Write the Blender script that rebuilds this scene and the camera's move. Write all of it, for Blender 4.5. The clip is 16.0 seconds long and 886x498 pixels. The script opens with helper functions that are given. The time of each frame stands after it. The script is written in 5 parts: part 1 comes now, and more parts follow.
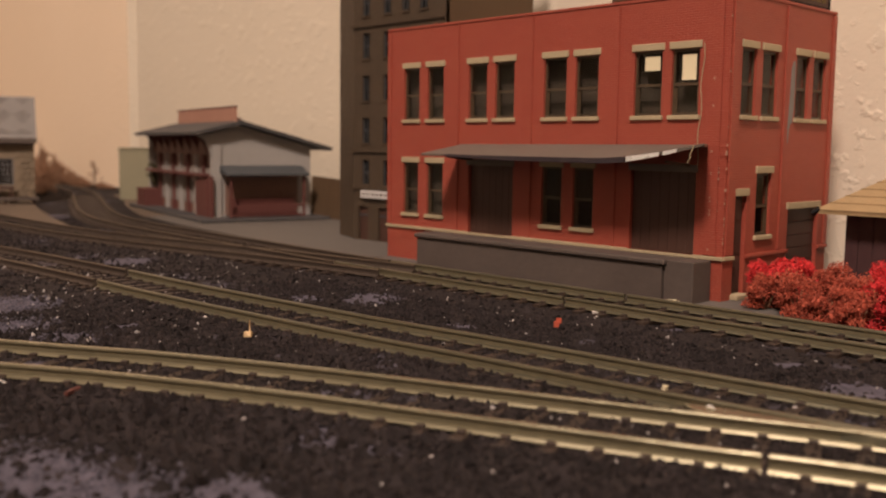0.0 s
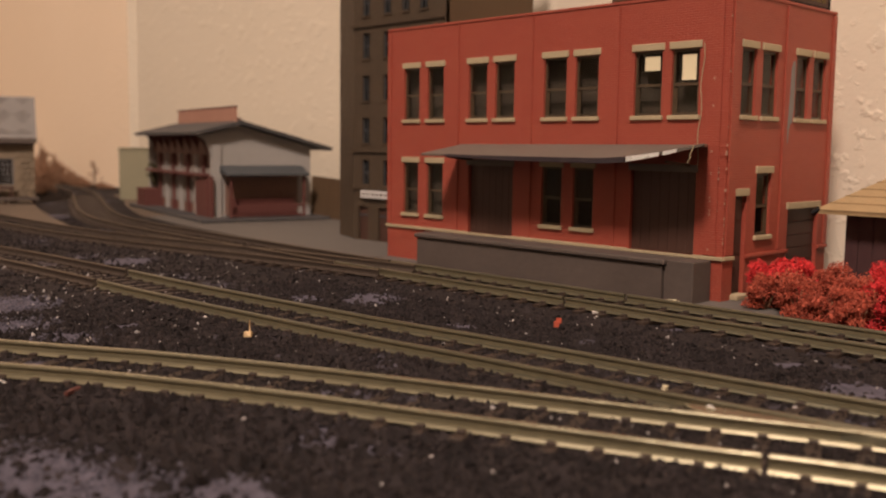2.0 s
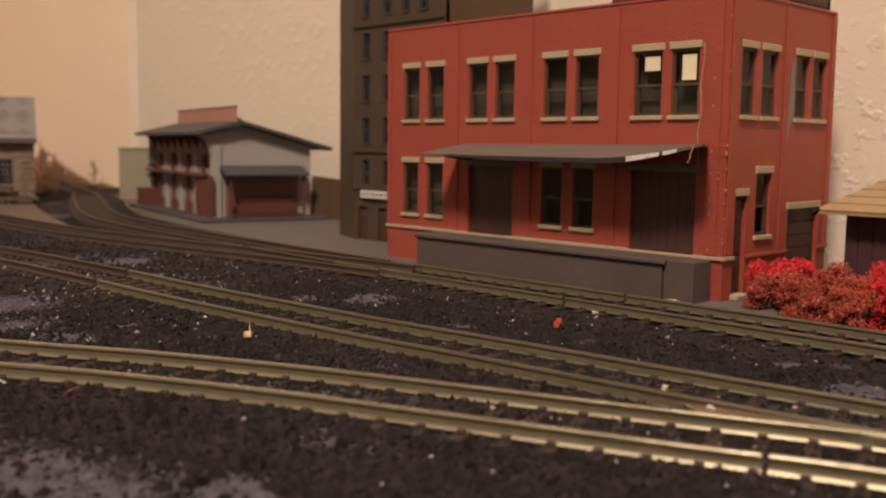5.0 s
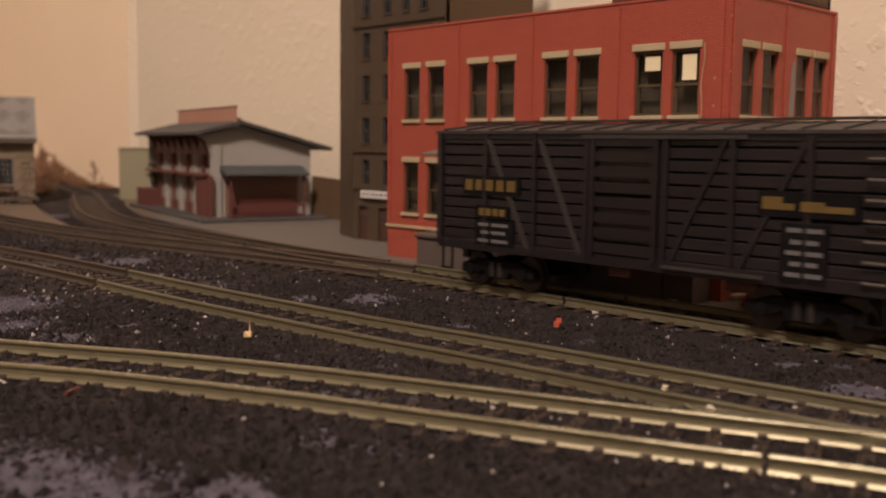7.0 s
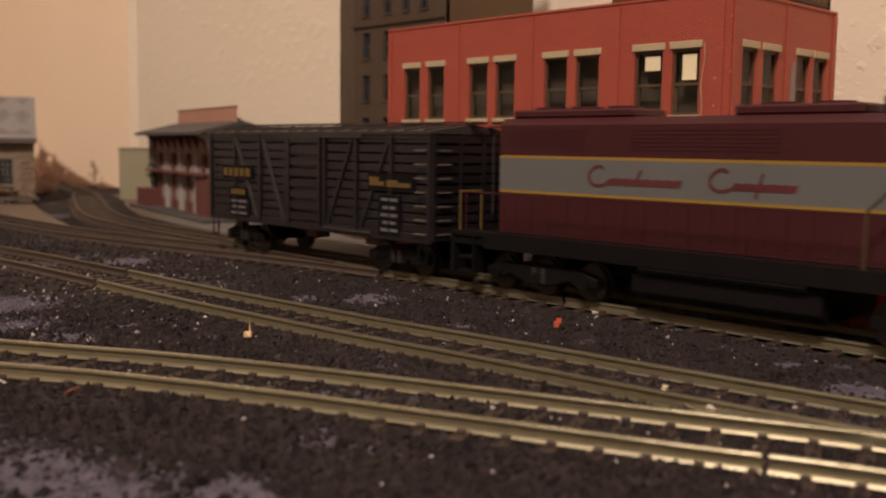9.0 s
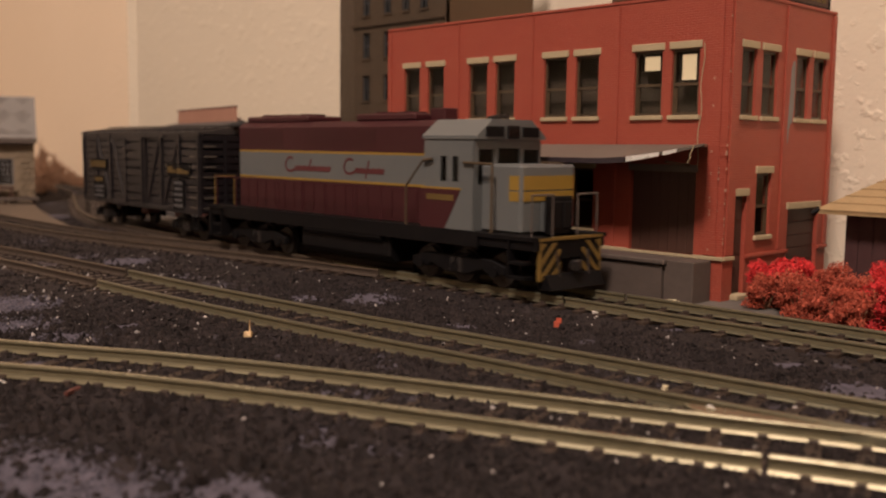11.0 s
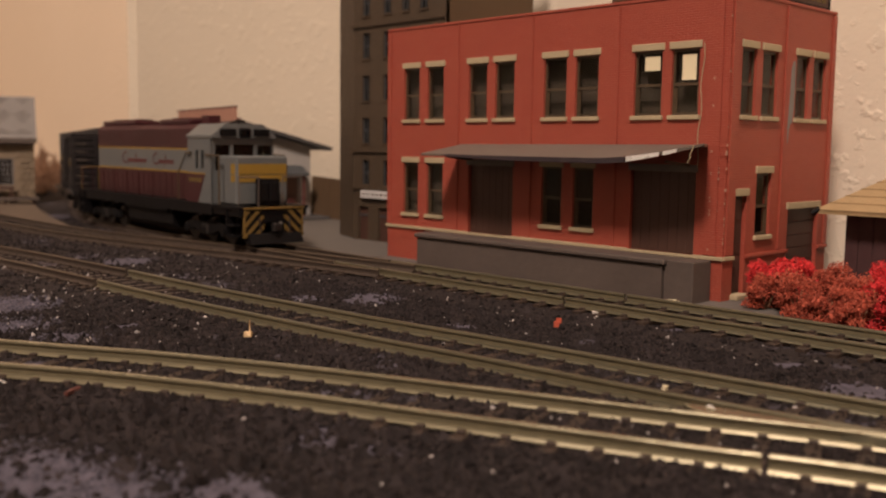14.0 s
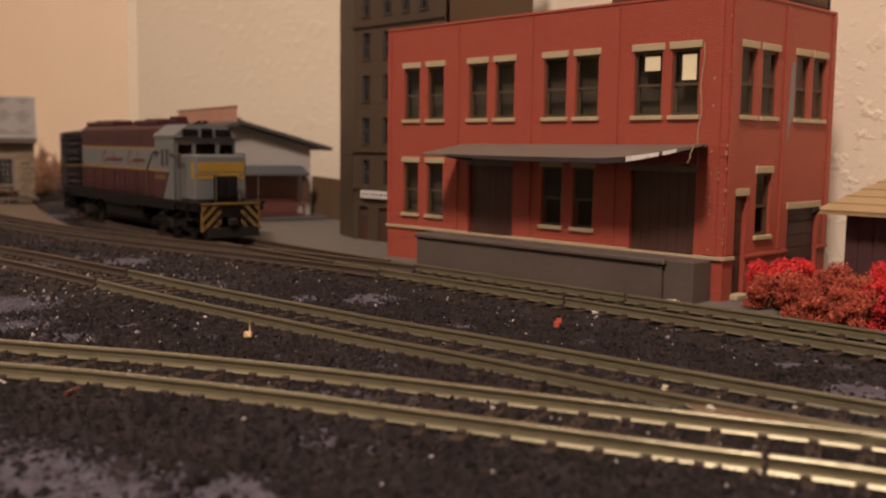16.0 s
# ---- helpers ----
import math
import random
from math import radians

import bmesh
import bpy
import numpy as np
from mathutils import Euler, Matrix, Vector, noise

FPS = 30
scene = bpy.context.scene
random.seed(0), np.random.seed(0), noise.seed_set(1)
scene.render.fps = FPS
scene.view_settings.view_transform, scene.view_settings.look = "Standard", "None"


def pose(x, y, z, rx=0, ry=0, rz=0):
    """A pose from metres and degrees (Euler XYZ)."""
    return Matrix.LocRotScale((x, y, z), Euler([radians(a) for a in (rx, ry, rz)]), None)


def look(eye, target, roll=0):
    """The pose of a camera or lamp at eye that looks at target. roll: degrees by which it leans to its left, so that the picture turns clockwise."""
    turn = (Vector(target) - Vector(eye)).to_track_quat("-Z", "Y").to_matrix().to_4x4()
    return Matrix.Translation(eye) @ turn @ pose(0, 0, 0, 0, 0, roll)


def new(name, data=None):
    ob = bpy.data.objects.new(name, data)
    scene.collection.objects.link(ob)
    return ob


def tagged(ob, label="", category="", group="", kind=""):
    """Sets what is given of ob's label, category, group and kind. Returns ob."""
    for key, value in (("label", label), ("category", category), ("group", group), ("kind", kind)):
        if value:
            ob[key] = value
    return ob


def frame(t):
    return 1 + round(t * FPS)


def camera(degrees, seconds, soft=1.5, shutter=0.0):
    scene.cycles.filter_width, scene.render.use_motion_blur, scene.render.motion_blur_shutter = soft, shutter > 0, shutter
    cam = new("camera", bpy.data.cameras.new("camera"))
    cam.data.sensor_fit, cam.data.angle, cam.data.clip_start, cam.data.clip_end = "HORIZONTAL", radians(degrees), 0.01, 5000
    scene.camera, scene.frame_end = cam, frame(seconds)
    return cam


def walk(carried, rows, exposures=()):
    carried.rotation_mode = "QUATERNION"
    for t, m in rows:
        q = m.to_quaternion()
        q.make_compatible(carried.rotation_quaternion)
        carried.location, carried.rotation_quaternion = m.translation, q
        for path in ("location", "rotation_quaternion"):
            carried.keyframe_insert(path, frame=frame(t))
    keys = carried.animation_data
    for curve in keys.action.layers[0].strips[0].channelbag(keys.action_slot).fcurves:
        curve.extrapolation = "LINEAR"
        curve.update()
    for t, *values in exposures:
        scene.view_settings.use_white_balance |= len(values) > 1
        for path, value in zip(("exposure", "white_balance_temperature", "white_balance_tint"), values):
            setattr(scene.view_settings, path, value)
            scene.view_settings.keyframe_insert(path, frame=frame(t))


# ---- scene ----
# A model railway: world x runs along the brick warehouse's front, y away behind it, z up.
# All helper sizes are in millimetres and are turned into metres when a mesh is linked.
MM = 0.001
cam = camera(49.23, 16.0, soft=2.1, shutter=0.5)
cam.data.dof.use_dof, cam.data.dof.focus_distance, cam.data.dof.aperture_fstop = True, 0.25, 25.0
EYE = Vector((147.87, -253.66, 45.0)) * MM
AIM = Vector((-0.72059, 0.68514, -0.10621))
walk(cam, [(0.0, look(EYE, EYE + AIM, 0.708)), (16.0, look(EYE, EYE + AIM, 0.708))],
     [(0.0, 0.06), (4.2, 0.06), (6.5, 0.0), (16.0, 0.0)])

# ---- light: one warm ceiling lamp in a closed room ----
world = bpy.data.worlds.new("room_dark")
world.use_nodes = True
world.node_tree.nodes["Background"].inputs[0].default_value = (1.0, 0.72, 0.5, 1)
world.node_tree.nodes["Background"].inputs[1].default_value = 0.05
scene.world = world
lamp_data = bpy.data.lights.new("ceiling_lamp", "AREA")
lamp_data.shape, lamp_data.size, lamp_data.energy, lamp_data.color = "DISK", 0.34, 52.0, (1.0, 0.785, 0.665)
lamp = new("ceiling_lamp", lamp_data)
lamp.matrix_world = look((0.56, -1.25, 1.72), (-0.15, 0.0, 0.0))


# ---- materials ----
def nodes_of(name):
    m = bpy.data.materials.new(name)
    m.use_nodes = True
    t = m.node_tree
    return m, t, t.nodes["Principled BSDF"]


def noise_node(t, scale, detail=4.0, coords=None, rough=0.6):
    n = t.nodes.new("ShaderNodeTexNoise")
    n.inputs["Scale"].default_value, n.inputs["Detail"].default_value = scale, detail
    n.inputs["Roughness"].default_value = rough
    if coords is None:
        coords = t.nodes.new("ShaderNodeTexCoord").outputs["Object"]
    t.links.new(coords, n.inputs["Vector"])
    return n


def ramp(t, fac, stops):
    r = t.nodes.new("ShaderNodeValToRGB")
    while len(r.color_ramp.elements) < len(stops):
        r.color_ramp.elements.new(0.5)
    for e, (pos, col) in zip(r.color_ramp.elements, stops):
        e.position, e.color = pos, (*col, 1)
    t.links.new(fac, r.inputs[0])
    return r.outputs[0]


def mix(t, fac, a, b, mode="MIX"):
    n = t.nodes.new("ShaderNodeMix")
    n.data_type, n.blend_type = "RGBA", mode
    for sock, v in ((n.inputs[0], fac), (n.inputs[6], a), (n.inputs[7], b)):
        if isinstance(v, bpy.types.NodeSocket):
            t.links.new(v, sock)
        elif isinstance(v, tuple):
            sock.default_value = (*v, 1)
        else:
            sock.default_value = v
    return n.outputs[2]


def bump(t, p, height, strength, dist):
    b = t.nodes.new("ShaderNodeBump")
    b.inputs["Strength"].default_value, b.inputs["Distance"].default_value = strength, dist * MM
    t.links.new(height, b.inputs["Height"])
    t.links.new(b.outputs[0], p.inputs["Normal"])


def surf(name, dark, light, grain=2.0, rough=0.6, metal=0.0, relief=0.3, wear=None, wear_at=0.62, island=False, gloss=0.5):
    """A worn painted or natural surface: two scales of tone, grain in mm, fine relief in mm."""
    m, t, p = nodes_of(name)
    n1, n2 = noise_node(t, 1000 / grain), noise_node(t, 1000 / (grain * 9), 3)
    col = mix(t, n1.outputs[0], dark, light)
    col = mix(t, 0.45, col, ramp(t, n2.outputs[0], [(0.3, dark), (0.7, light)]))
    if wear:
        n3 = noise_node(t, 1000 / (grain * 3.7), 6, rough=0.75)
        col = mix(t, ramp(t, n3.outputs[0], [(wear_at, (0, 0, 0)), (wear_at + 0.07, (1, 1, 1))]), col, wear)
    if island:
        g = t.nodes.new("ShaderNodeNewGeometry")
        col = mix(t, 0.8, col, ramp(t, g.outputs["Random Per Island"], [(0.0, (0.45, 0.45, 0.45)), (1.0, (1.5, 1.5, 1.5))]), "MULTIPLY")
    t.links.new(col, p.inputs["Base Color"])
    rr = t.nodes.new("ShaderNodeMapRange")
    rr.inputs[3].default_value, rr.inputs[4].default_value = max(rough - 0.12, 0.05), min(rough + 0.12, 1)
    t.links.new(n2.outputs[0], rr.inputs[0])
    t.links.new(rr.outputs[0], p.inputs["Roughness"])
    p.inputs["Metallic"].default_value, p.inputs["Specular IOR Level"].default_value = metal, gloss
    if relief:
        bump(t, p, n1.outputs[0], 0.6, relief)
    return m


def brick_mat(name, b1, b2, mortar, course=0.72, brick=2.4, along="xz", rough=0.55, faded=(0.36, 0.13, 0.08)):
    """Cast brick sheet: rows of bricks with recessed joints, painted, with faded and dusty zones."""
    m, t, p = nodes_of(name)
    tc = t.nodes.new("ShaderNodeTexCoord").outputs["Object"]
    sep, com = t.nodes.new("ShaderNodeSeparateXYZ"), t.nodes.new("ShaderNodeCombineXYZ")
    t.links.new(tc, sep.inputs[0])
    s = t.nodes.new("ShaderNodeMath")
    s.operation = "ADD"
    t.links.new(sep.outputs[0], s.inputs[0]), t.links.new(sep.outputs[1], s.inputs[1])
    t.links.new(s.outputs[0], com.inputs[0]), t.links.new(sep.outputs[2], com.inputs[1])
    br = t.nodes.new("ShaderNodeTexBrick")
    t.links.new(com.outputs[0], br.inputs["Vector"])
    br.inputs["Scale"].default_value = 1000
    br.inputs["Brick Width"].default_value, br.inputs["Row Height"].default_value = brick, course
    br.inputs["Mortar Size"].default_value, br.inputs["Mortar Smooth"].default_value = 0.085, 0.5
    br.inputs["Color1"].default_value, br.inputs["Color2"].default_value = (*b1, 1), (*b2, 1)
    br.inputs["Mortar"].default_value = (*mortar, 1)
    n = noise_node(t, 1000 / 14, 5, tc)
    n2 = noise_node(t, 1000 / 1.5, 3, tc)
    col = mix(t, ramp(t, n.outputs[0], [(0.42, (0, 0, 0)), (0.68, (0.75, 0.75, 0.75))]), br.outputs[0], faded)
    col = mix(t, ramp(t, n2.outputs[0], [(0.3, (0, 0, 0)), (0.8, (0.35, 0.35, 0.35))]), col, b1)
    t.links.new(col, p.inputs["Base Color"])
    p.inputs["Roughness"].default_value = rough
    inv = t.nodes.new("ShaderNodeMath")
    inv.operation = "SUBTRACT"
    inv.inputs[0].default_value = 1
    t.links.new(br.outputs["Fac"], inv.inputs[1])
    bump(t, p, inv.outputs[0], 0.7, 0.16)
    return m


def plaster_mat(name, c1, c2):
    """Painted wallboard with a knocked-down trowel texture."""
    m, t, p = nodes_of(name)
    n, n2 = noise_node(t, 1000 / 8, 3), noise_node(t, 1000 / 2.5, 3)
    col = mix(t, noise_node(t, 1000 / 160, 3).outputs[0], c1, c2)
    t.links.new(col, p.inputs["Base Color"])
    p.inputs["Roughness"].default_value = 0.75
    h = ramp(t, n.outputs[0], [(0.55, (0, 0, 0)), (0.68, (1, 1, 1))])
    h2 = mix(t, 0.25, h, n2.outputs[0])
    bump(t, p, h2, 0.45, 0.9)
    return m


def glass_mat(name):
    m, t, p = nodes_of(name)
    p.inputs["Base Color"].default_value = (0.62, 0.62, 0.55, 1)
    p.inputs["IOR"].default_value = 1.22
    p.inputs["Transmission Weight"].default_value, p.inputs["Roughness"].default_value = 1.0, 0.12
    bump(t, p, noise_node(t, 300).outputs[0], 0.2, 0.1)
    return m


BARE = ((14, -208, 15), (28, -201, 11), (40, -190, 8), (-72, -164, 8), (-98, -169, 11), (-130, -160, 14), (-80, -148, 6), (-84, -89, 6), (-74, -73, 11),
        (-205, -86, 12), (-202, -113, 9), (72, -70, 8), (52, -60, 4), (15, -48, 3), (-25, -82, 5), (64, -121, 2.5), (-60, -92, 5), (-44, -186, 7))


def ground_mat(name):
    """Coal-dark ground cover glued down: black-brown grit, with bare bluish-grey board showing through."""
    m, t, p = nodes_of(name)
    tc = t.nodes.new("ShaderNodeTexCoord").outputs["Object"]
    fine, mid, big = noise_node(t, 1000 / 0.8, 4, tc), noise_node(t, 1000 / 4, 4, tc), noise_node(t, 1000 / 38, 4, tc)
    col = ramp(t, fine.outputs[0], [(0.3, (0.0075, 0.006, 0.0062)), (0.55, (0.026, 0.0205, 0.0205)), (0.8, (0.062, 0.050, 0.050))])
    blue = ramp(t, mid.outputs[0], [(0.3, (0.055, 0.050, 0.067)), (0.75, (0.14, 0.130, 0.170))])
    s = t.nodes.new("ShaderNodeMath")
    s.operation = "ADD"
    sc = t.nodes.new("ShaderNodeMath")
    sc.operation, sc.inputs[1].default_value = "MULTIPLY", 0.28
    t.links.new(mid.outputs[0], sc.inputs[0])
    t.links.new(big.outputs[0], s.inputs[0]), t.links.new(sc.outputs[0], s.inputs[1])
    col = mix(t, ramp(t, s.outputs[0], [(0.72, (0, 0, 0)), (0.82, (0.85, 0.85, 0.85))]), col, blue)
    for x, y, r in BARE:
        d = t.nodes.new("ShaderNodeVectorMath")
        d.operation, d.inputs[1].default_value = "DISTANCE", (x * MM, y * MM, 0)
        t.links.new(tc, d.inputs[0])
        q = t.nodes.new("ShaderNodeMath")
        q.operation, q.inputs[1].default_value, q.inputs[2].default_value = "MULTIPLY_ADD", -1 / (r * MM), 1.15
        t.links.new(d.outputs["Value"], q.inputs[0])
        w = t.nodes.new("ShaderNodeMath")
        w.operation = "ADD"
        t.links.new(q.outputs[0], w.inputs[0]), t.links.new(mid.outputs[0], w.inputs[1])
        col = mix(t, ramp(t, w.outputs[0], [(0.62, (0, 0, 0)), (0.95, (0.9, 0.9, 0.9))]), col, blue)
    t.links.new(col, p.inputs["Base Color"])
    p.inputs["Roughness"].default_value, p.inputs["Specular IOR Level"].default_value = 0.85, 0.15
    bump(t, p, fine.outputs[0], 0.9, 0.5)
    return m


def web_mat(name):
    """Tarnished olive-brown side of the rail."""
    m, t, p = nodes_of(name)
    n = noise_node(t, 1000 / 2.5, 4)
    col = mix(t, n.outputs[0], (0.125, 0.109, 0.066), (0.225, 0.20, 0.128))
    t.links.new(col, p.inputs["Base Color"])
    p.inputs["Metallic"].default_value, p.inputs["Roughness"].default_value = 0.45, 0.42
    return m


def rail_mat(name, bright=1.0, rough=0.0):
    """Nickel-brass rail, dulled in blotches, brushed along the head."""
    m, t, p = nodes_of(name)
    n, n2 = noise_node(t, 1000 / 1.2, 4), noise_node(t, 1000 / 12, 4)
    col = mix(t, n2.outputs[0], tuple(bright * v for v in (0.285, 0.268, 0.18)), tuple(bright * v for v in (0.41, 0.388, 0.275)))
    col = mix(t, ramp(t, n.outputs[0], [(0.5, (0, 0, 0)), (0.85, (0.7, 0.7, 0.7))]), col, (0.20, 0.15, 0.08))
    t.links.new(col, p.inputs["Base Color"])
    p.inputs["Metallic"].default_value = 0.7
    t.links.new(ramp(t, n2.outputs[0], [(0.3, (0.19 + rough,) * 3), (0.8, (0.35 + rough,) * 3)]), p.inputs["Roughness"])
    bump(t, p, n.outputs[0], 0.2, 0.06)
    return m


M_BRICK = brick_mat("red_brick", (0.27, 0.040, 0.024), (0.32, 0.052, 0.031), (0.40, 0.125, 0.08), faded=(0.33, 0.070, 0.040))
M_BROWN = brick_mat("brown_brick", (0.052, 0.034, 0.019), (0.074, 0.048, 0.027), (0.042, 0.03, 0.019), faded=(0.066, 0.044, 0.026))
M_OLDBRICK = brick_mat("faded_brick", (0.17, 0.085, 0.06), (0.23, 0.12, 0.085), (0.2, 0.14, 0.11), faded=(0.2, 0.12, 0.09))
M_TANBLOCK = surf("plain_brown", (0.075, 0.043, 0.02), (0.11, 0.066, 0.032), 6, 0.8)
M_STONE = surf("weathered_limestone", (0.14, 0.105, 0.07), (0.25, 0.195, 0.135), 1.6, 0.8)
M_CREAM = surf("cream_stone_trim", (0.32, 0.26, 0.16), (0.45, 0.37, 0.235), 1.2, 0.7, wear=(0.30, 0.2, 0.11), wear_at=0.66)
M_SASH = surf("dark_sash_paint", (0.045, 0.030, 0.016), (0.085, 0.058, 0.032), 1.5, 0.5)
M_BLACK = surf("matt_black_paint", (0.003, 0.0026, 0.003), (0.007, 0.006, 0.0065), 2.5, 0.6, wear=(0.02, 0.017, 0.018), wear_at=0.72, gloss=0.15)
# interior shade put into the colour of solid blocks behind the windows
M_DARKIN = surf("dark_coloured_interior", (0.035, 0.025, 0.019), (0.06, 0.044, 0.034), 5, 0.9)
M_DOOR = surf("dark_brown_door", (0.046, 0.020, 0.014), (0.075, 0.034, 0.024), 1.5, 0.55)
M_DOCK = surf("dock_grey_brown", (0.065, 0.049, 0.042), (0.10, 0.078, 0.067), 2.2, 0.7, wear=(0.22, 0.18, 0.15), wear_at=0.68)
M_AWN = surf("awning_grey_paint", (0.10, 0.083, 0.068), (0.15, 0.124, 0.104), 2.0, 0.55)
M_LIP = surf("dark_lip_paint", (0.022, 0.016, 0.02), (0.04, 0.03, 0.036), 2.0, 0.5)
M_FOIL = surf("bare_aluminium", (0.7, 0.69, 0.66), (0.85, 0.84, 0.8), 1.0, 0.3, 0.25)
M_BLIND = surf("cream_blind", (0.72, 0.64, 0.42), (0.80, 0.72, 0.5), 3, 0.8)
M_GLASS = glass_mat("window_glass")
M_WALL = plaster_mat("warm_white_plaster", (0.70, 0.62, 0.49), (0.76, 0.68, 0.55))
# peachier paint past the seam, also lightened to carry the brighter light there
M_WESTWALL = plaster_mat("peach_lightened_plaster", (0.85, 0.69, 0.51), (0.90, 0.74, 0.56))
# unseen room shell, its paleness chosen for the bounced fill light
M_ROOM = surf("pale_bounce_room", (0.58, 0.53, 0.475), (0.66, 0.60, 0.54), 40, 0.8)
M_GROUND = ground_mat("coal_ground")
M_GRIT = surf("coal_grit", (0.0085, 0.0069, 0.0073), (0.034, 0.0270, 0.0275), 1.4, 0.8, island=True, gloss=0.12)
M_BLUEGRIT = surf("bluish_dust_grit", (0.048, 0.044, 0.058), (0.125, 0.117, 0.150), 1.0, 0.85, island=True, gloss=0.15)
M_PALEGRIT = surf("pale_grit", (0.14, 0.13, 0.135), (0.52, 0.48, 0.46), 1.0, 0.6, island=True)
M_RAIL, M_WEB = rail_mat("brass_rail"), web_mat("tarnished_rail_web")
M_OLDRAIL = rail_mat("dull_brass_rail", 0.46, 0.16)
# far rail and web: the weaker sheen at distance is put into a dark brown
M_FARRAIL = surf("dimmed_brown_far_rail", (0.055, 0.038, 0.024), (0.10, 0.072, 0.046), 4, 0.6, 0.25)
M_FARWEB = surf("dimmed_brown_far_web", (0.035, 0.024, 0.017), (0.06, 0.042, 0.03), 3, 0.7)
M_FOOT = surf("scraped_rail_foot", (0.18, 0.162, 0.105), (0.31, 0.282, 0.19), 3, 0.33, 0.6, relief=0.05)
M_TIE = surf("dark_tie_plastic", (0.018, 0.011, 0.008), (0.045, 0.028, 0.02), 1.5, 0.6)
M_PAVE = surf("grey_street", (0.088, 0.079, 0.070), (0.13, 0.116, 0.103), 3.0, 0.8)
M_DIRT = surf("tan_dirt", (0.075, 0.054, 0.038), (0.135, 0.099, 0.070), 3.0, 0.85)
M_WHITEWALL = surf("pale_grey_stucco", (0.29, 0.275, 0.255), (0.37, 0.35, 0.33), 3.0, 0.8)
M_ROOF = surf("charcoal_roof", (0.035, 0.034, 0.035), (0.075, 0.07, 0.07), 2.0, 0.7)
M_SLATE = surf("blue_grey_awning", (0.040, 0.044, 0.049), (0.062, 0.067, 0.072), 2.0, 0.6)
M_MAROON = surf("maroon_trim", (0.095, 0.031, 0.026), (0.14, 0.048, 0.040), 2.0, 0.6)
M_SIGNRED = surf("faded_red_board", (0.34, 0.17, 0.12), (0.46, 0.25, 0.18), 3.0, 0.7)
M_TAN = surf("tan_shingle", (0.27, 0.185, 0.09), (0.37, 0.26, 0.135), 1.2, 0.8, wear=(0.2, 0.1, 0.03), wear_at=0.68)
M_SHED = surf("dark_maroon_boards", (0.035, 0.012, 0.013), (0.06, 0.022, 0.022), 1.5, 0.7)
M_GREEN = surf("pale_green_card", (0.21, 0.195, 0.125), (0.27, 0.25, 0.17), 6, 0.8)
M_TILE = surf("grey_embossed_roof", (0.17, 0.16, 0.155), (0.23, 0.215, 0.205), 2, 0.7)
M_SCRUB = surf("dry_brown_scrub", (0.22, 0.115, 0.065), (0.38, 0.22, 0.135), 1.2, 0.9, island=True)
M_OLIVE = surf("olive_foam_foliage", (0.05, 0.045, 0.022), (0.10, 0.085, 0.04), 1.2, 0.9, island=True)
M_REDLEAF = surf("red_foam_foliage", (0.55, 0.018, 0.024), (0.75, 0.05, 0.05), 1.2, 0.8, island=True)
M_RUSTLEAF = surf("rust_foam_foliage", (0.30, 0.048, 0.026), (0.46, 0.098, 0.052), 1.2, 0.8, island=True)
M_LOCOMAROON = surf("loco_maroon", (0.036, 0.0075, 0.010), (0.049, 0.0105, 0.0135), 6, 0.45, relief=0, gloss=0.35)
M_LOCOGREY = surf("loco_grey", (0.092, 0.10, 0.102), (0.12, 0.128, 0.128), 6, 0.45, relief=0)
M_YELLOW = surf("safety_yellow", (0.22, 0.135, 0.02), (0.29, 0.178, 0.03), 3, 0.5, relief=0)
M_OLDYELLOW = surf("worn_warning_yellow", (0.11, 0.066, 0.013), (0.18, 0.11, 0.022), 1.6, 0.6, relief=0)
M_SCRIPT = surf("maroon_script_paint", (0.07, 0.014, 0.017), (0.10, 0.022, 0.025), 3, 0.5, relief=0)
M_CARBLACK = surf("stock_car_black", (0.0058, 0.0048, 0.0062), (0.0125, 0.0104, 0.0128), 2.5, 0.38, gloss=0.5)
M_CARROOF = surf("stock_car_roof", (0.019, 0.0165, 0.017), (0.04, 0.035, 0.034), 3, 0.5)
M_STEEL = surf("wheel_steel", (0.03, 0.026, 0.025), (0.075, 0.065, 0.06), 2, 0.45, 0.7)
M_WHITE = surf("off_white_lettering", (0.075, 0.073, 0.078), (0.15, 0.146, 0.15), 2, 0.6, relief=0)
M_SIGNWHITE = surf("white_sign_paint", (0.5, 0.49, 0.48), (0.62, 0.61, 0.6), 3, 0.6, relief=0)
M_GOLD = surf("gold_lettering", (0.08, 0.05, 0.012), (0.145, 0.09, 0.02), 2, 0.6, relief=0)
M_WOOD = surf("splintered_wood", (0.6, 0.42, 0.22), (0.75, 0.56, 0.33), 1, 0.7)
M_CARPET = surf("room_carpet", (0.2, 0.15, 0.11), (0.28, 0.22, 0.16), 8, 0.95)


# ---- mesh helpers ----
def box(bm, x0, x1, y0, y1, z0, z1, m=None):
    c = bmesh.ops.create_cube(bm, size=1)["verts"]
    t = Matrix.Translation(((x0 + x1) / 2, (y0 + y1) / 2, (z0 + z1) / 2)) @ Matrix.Diagonal((abs(x1 - x0), abs(y1 - y0), abs(z1 - z0), 1))
    bmesh.ops.transform(bm, matrix=(m @ t) if m else t, verts=c)
    return c


def cyl(bm, a, b, r, r2=None, n=12):
    a, b = Vector(a), Vector(b)
    d = b - a
    m = Matrix.Translation((a + b) / 2) @ d.to_track_quat("Z", "Y").to_matrix().to_4x4()
    return bmesh.ops.create_cone(bm, cap_ends=True, segments=n, radius1=r, radius2=r if r2 is None else r2, depth=d.length, matrix=m)["verts"]


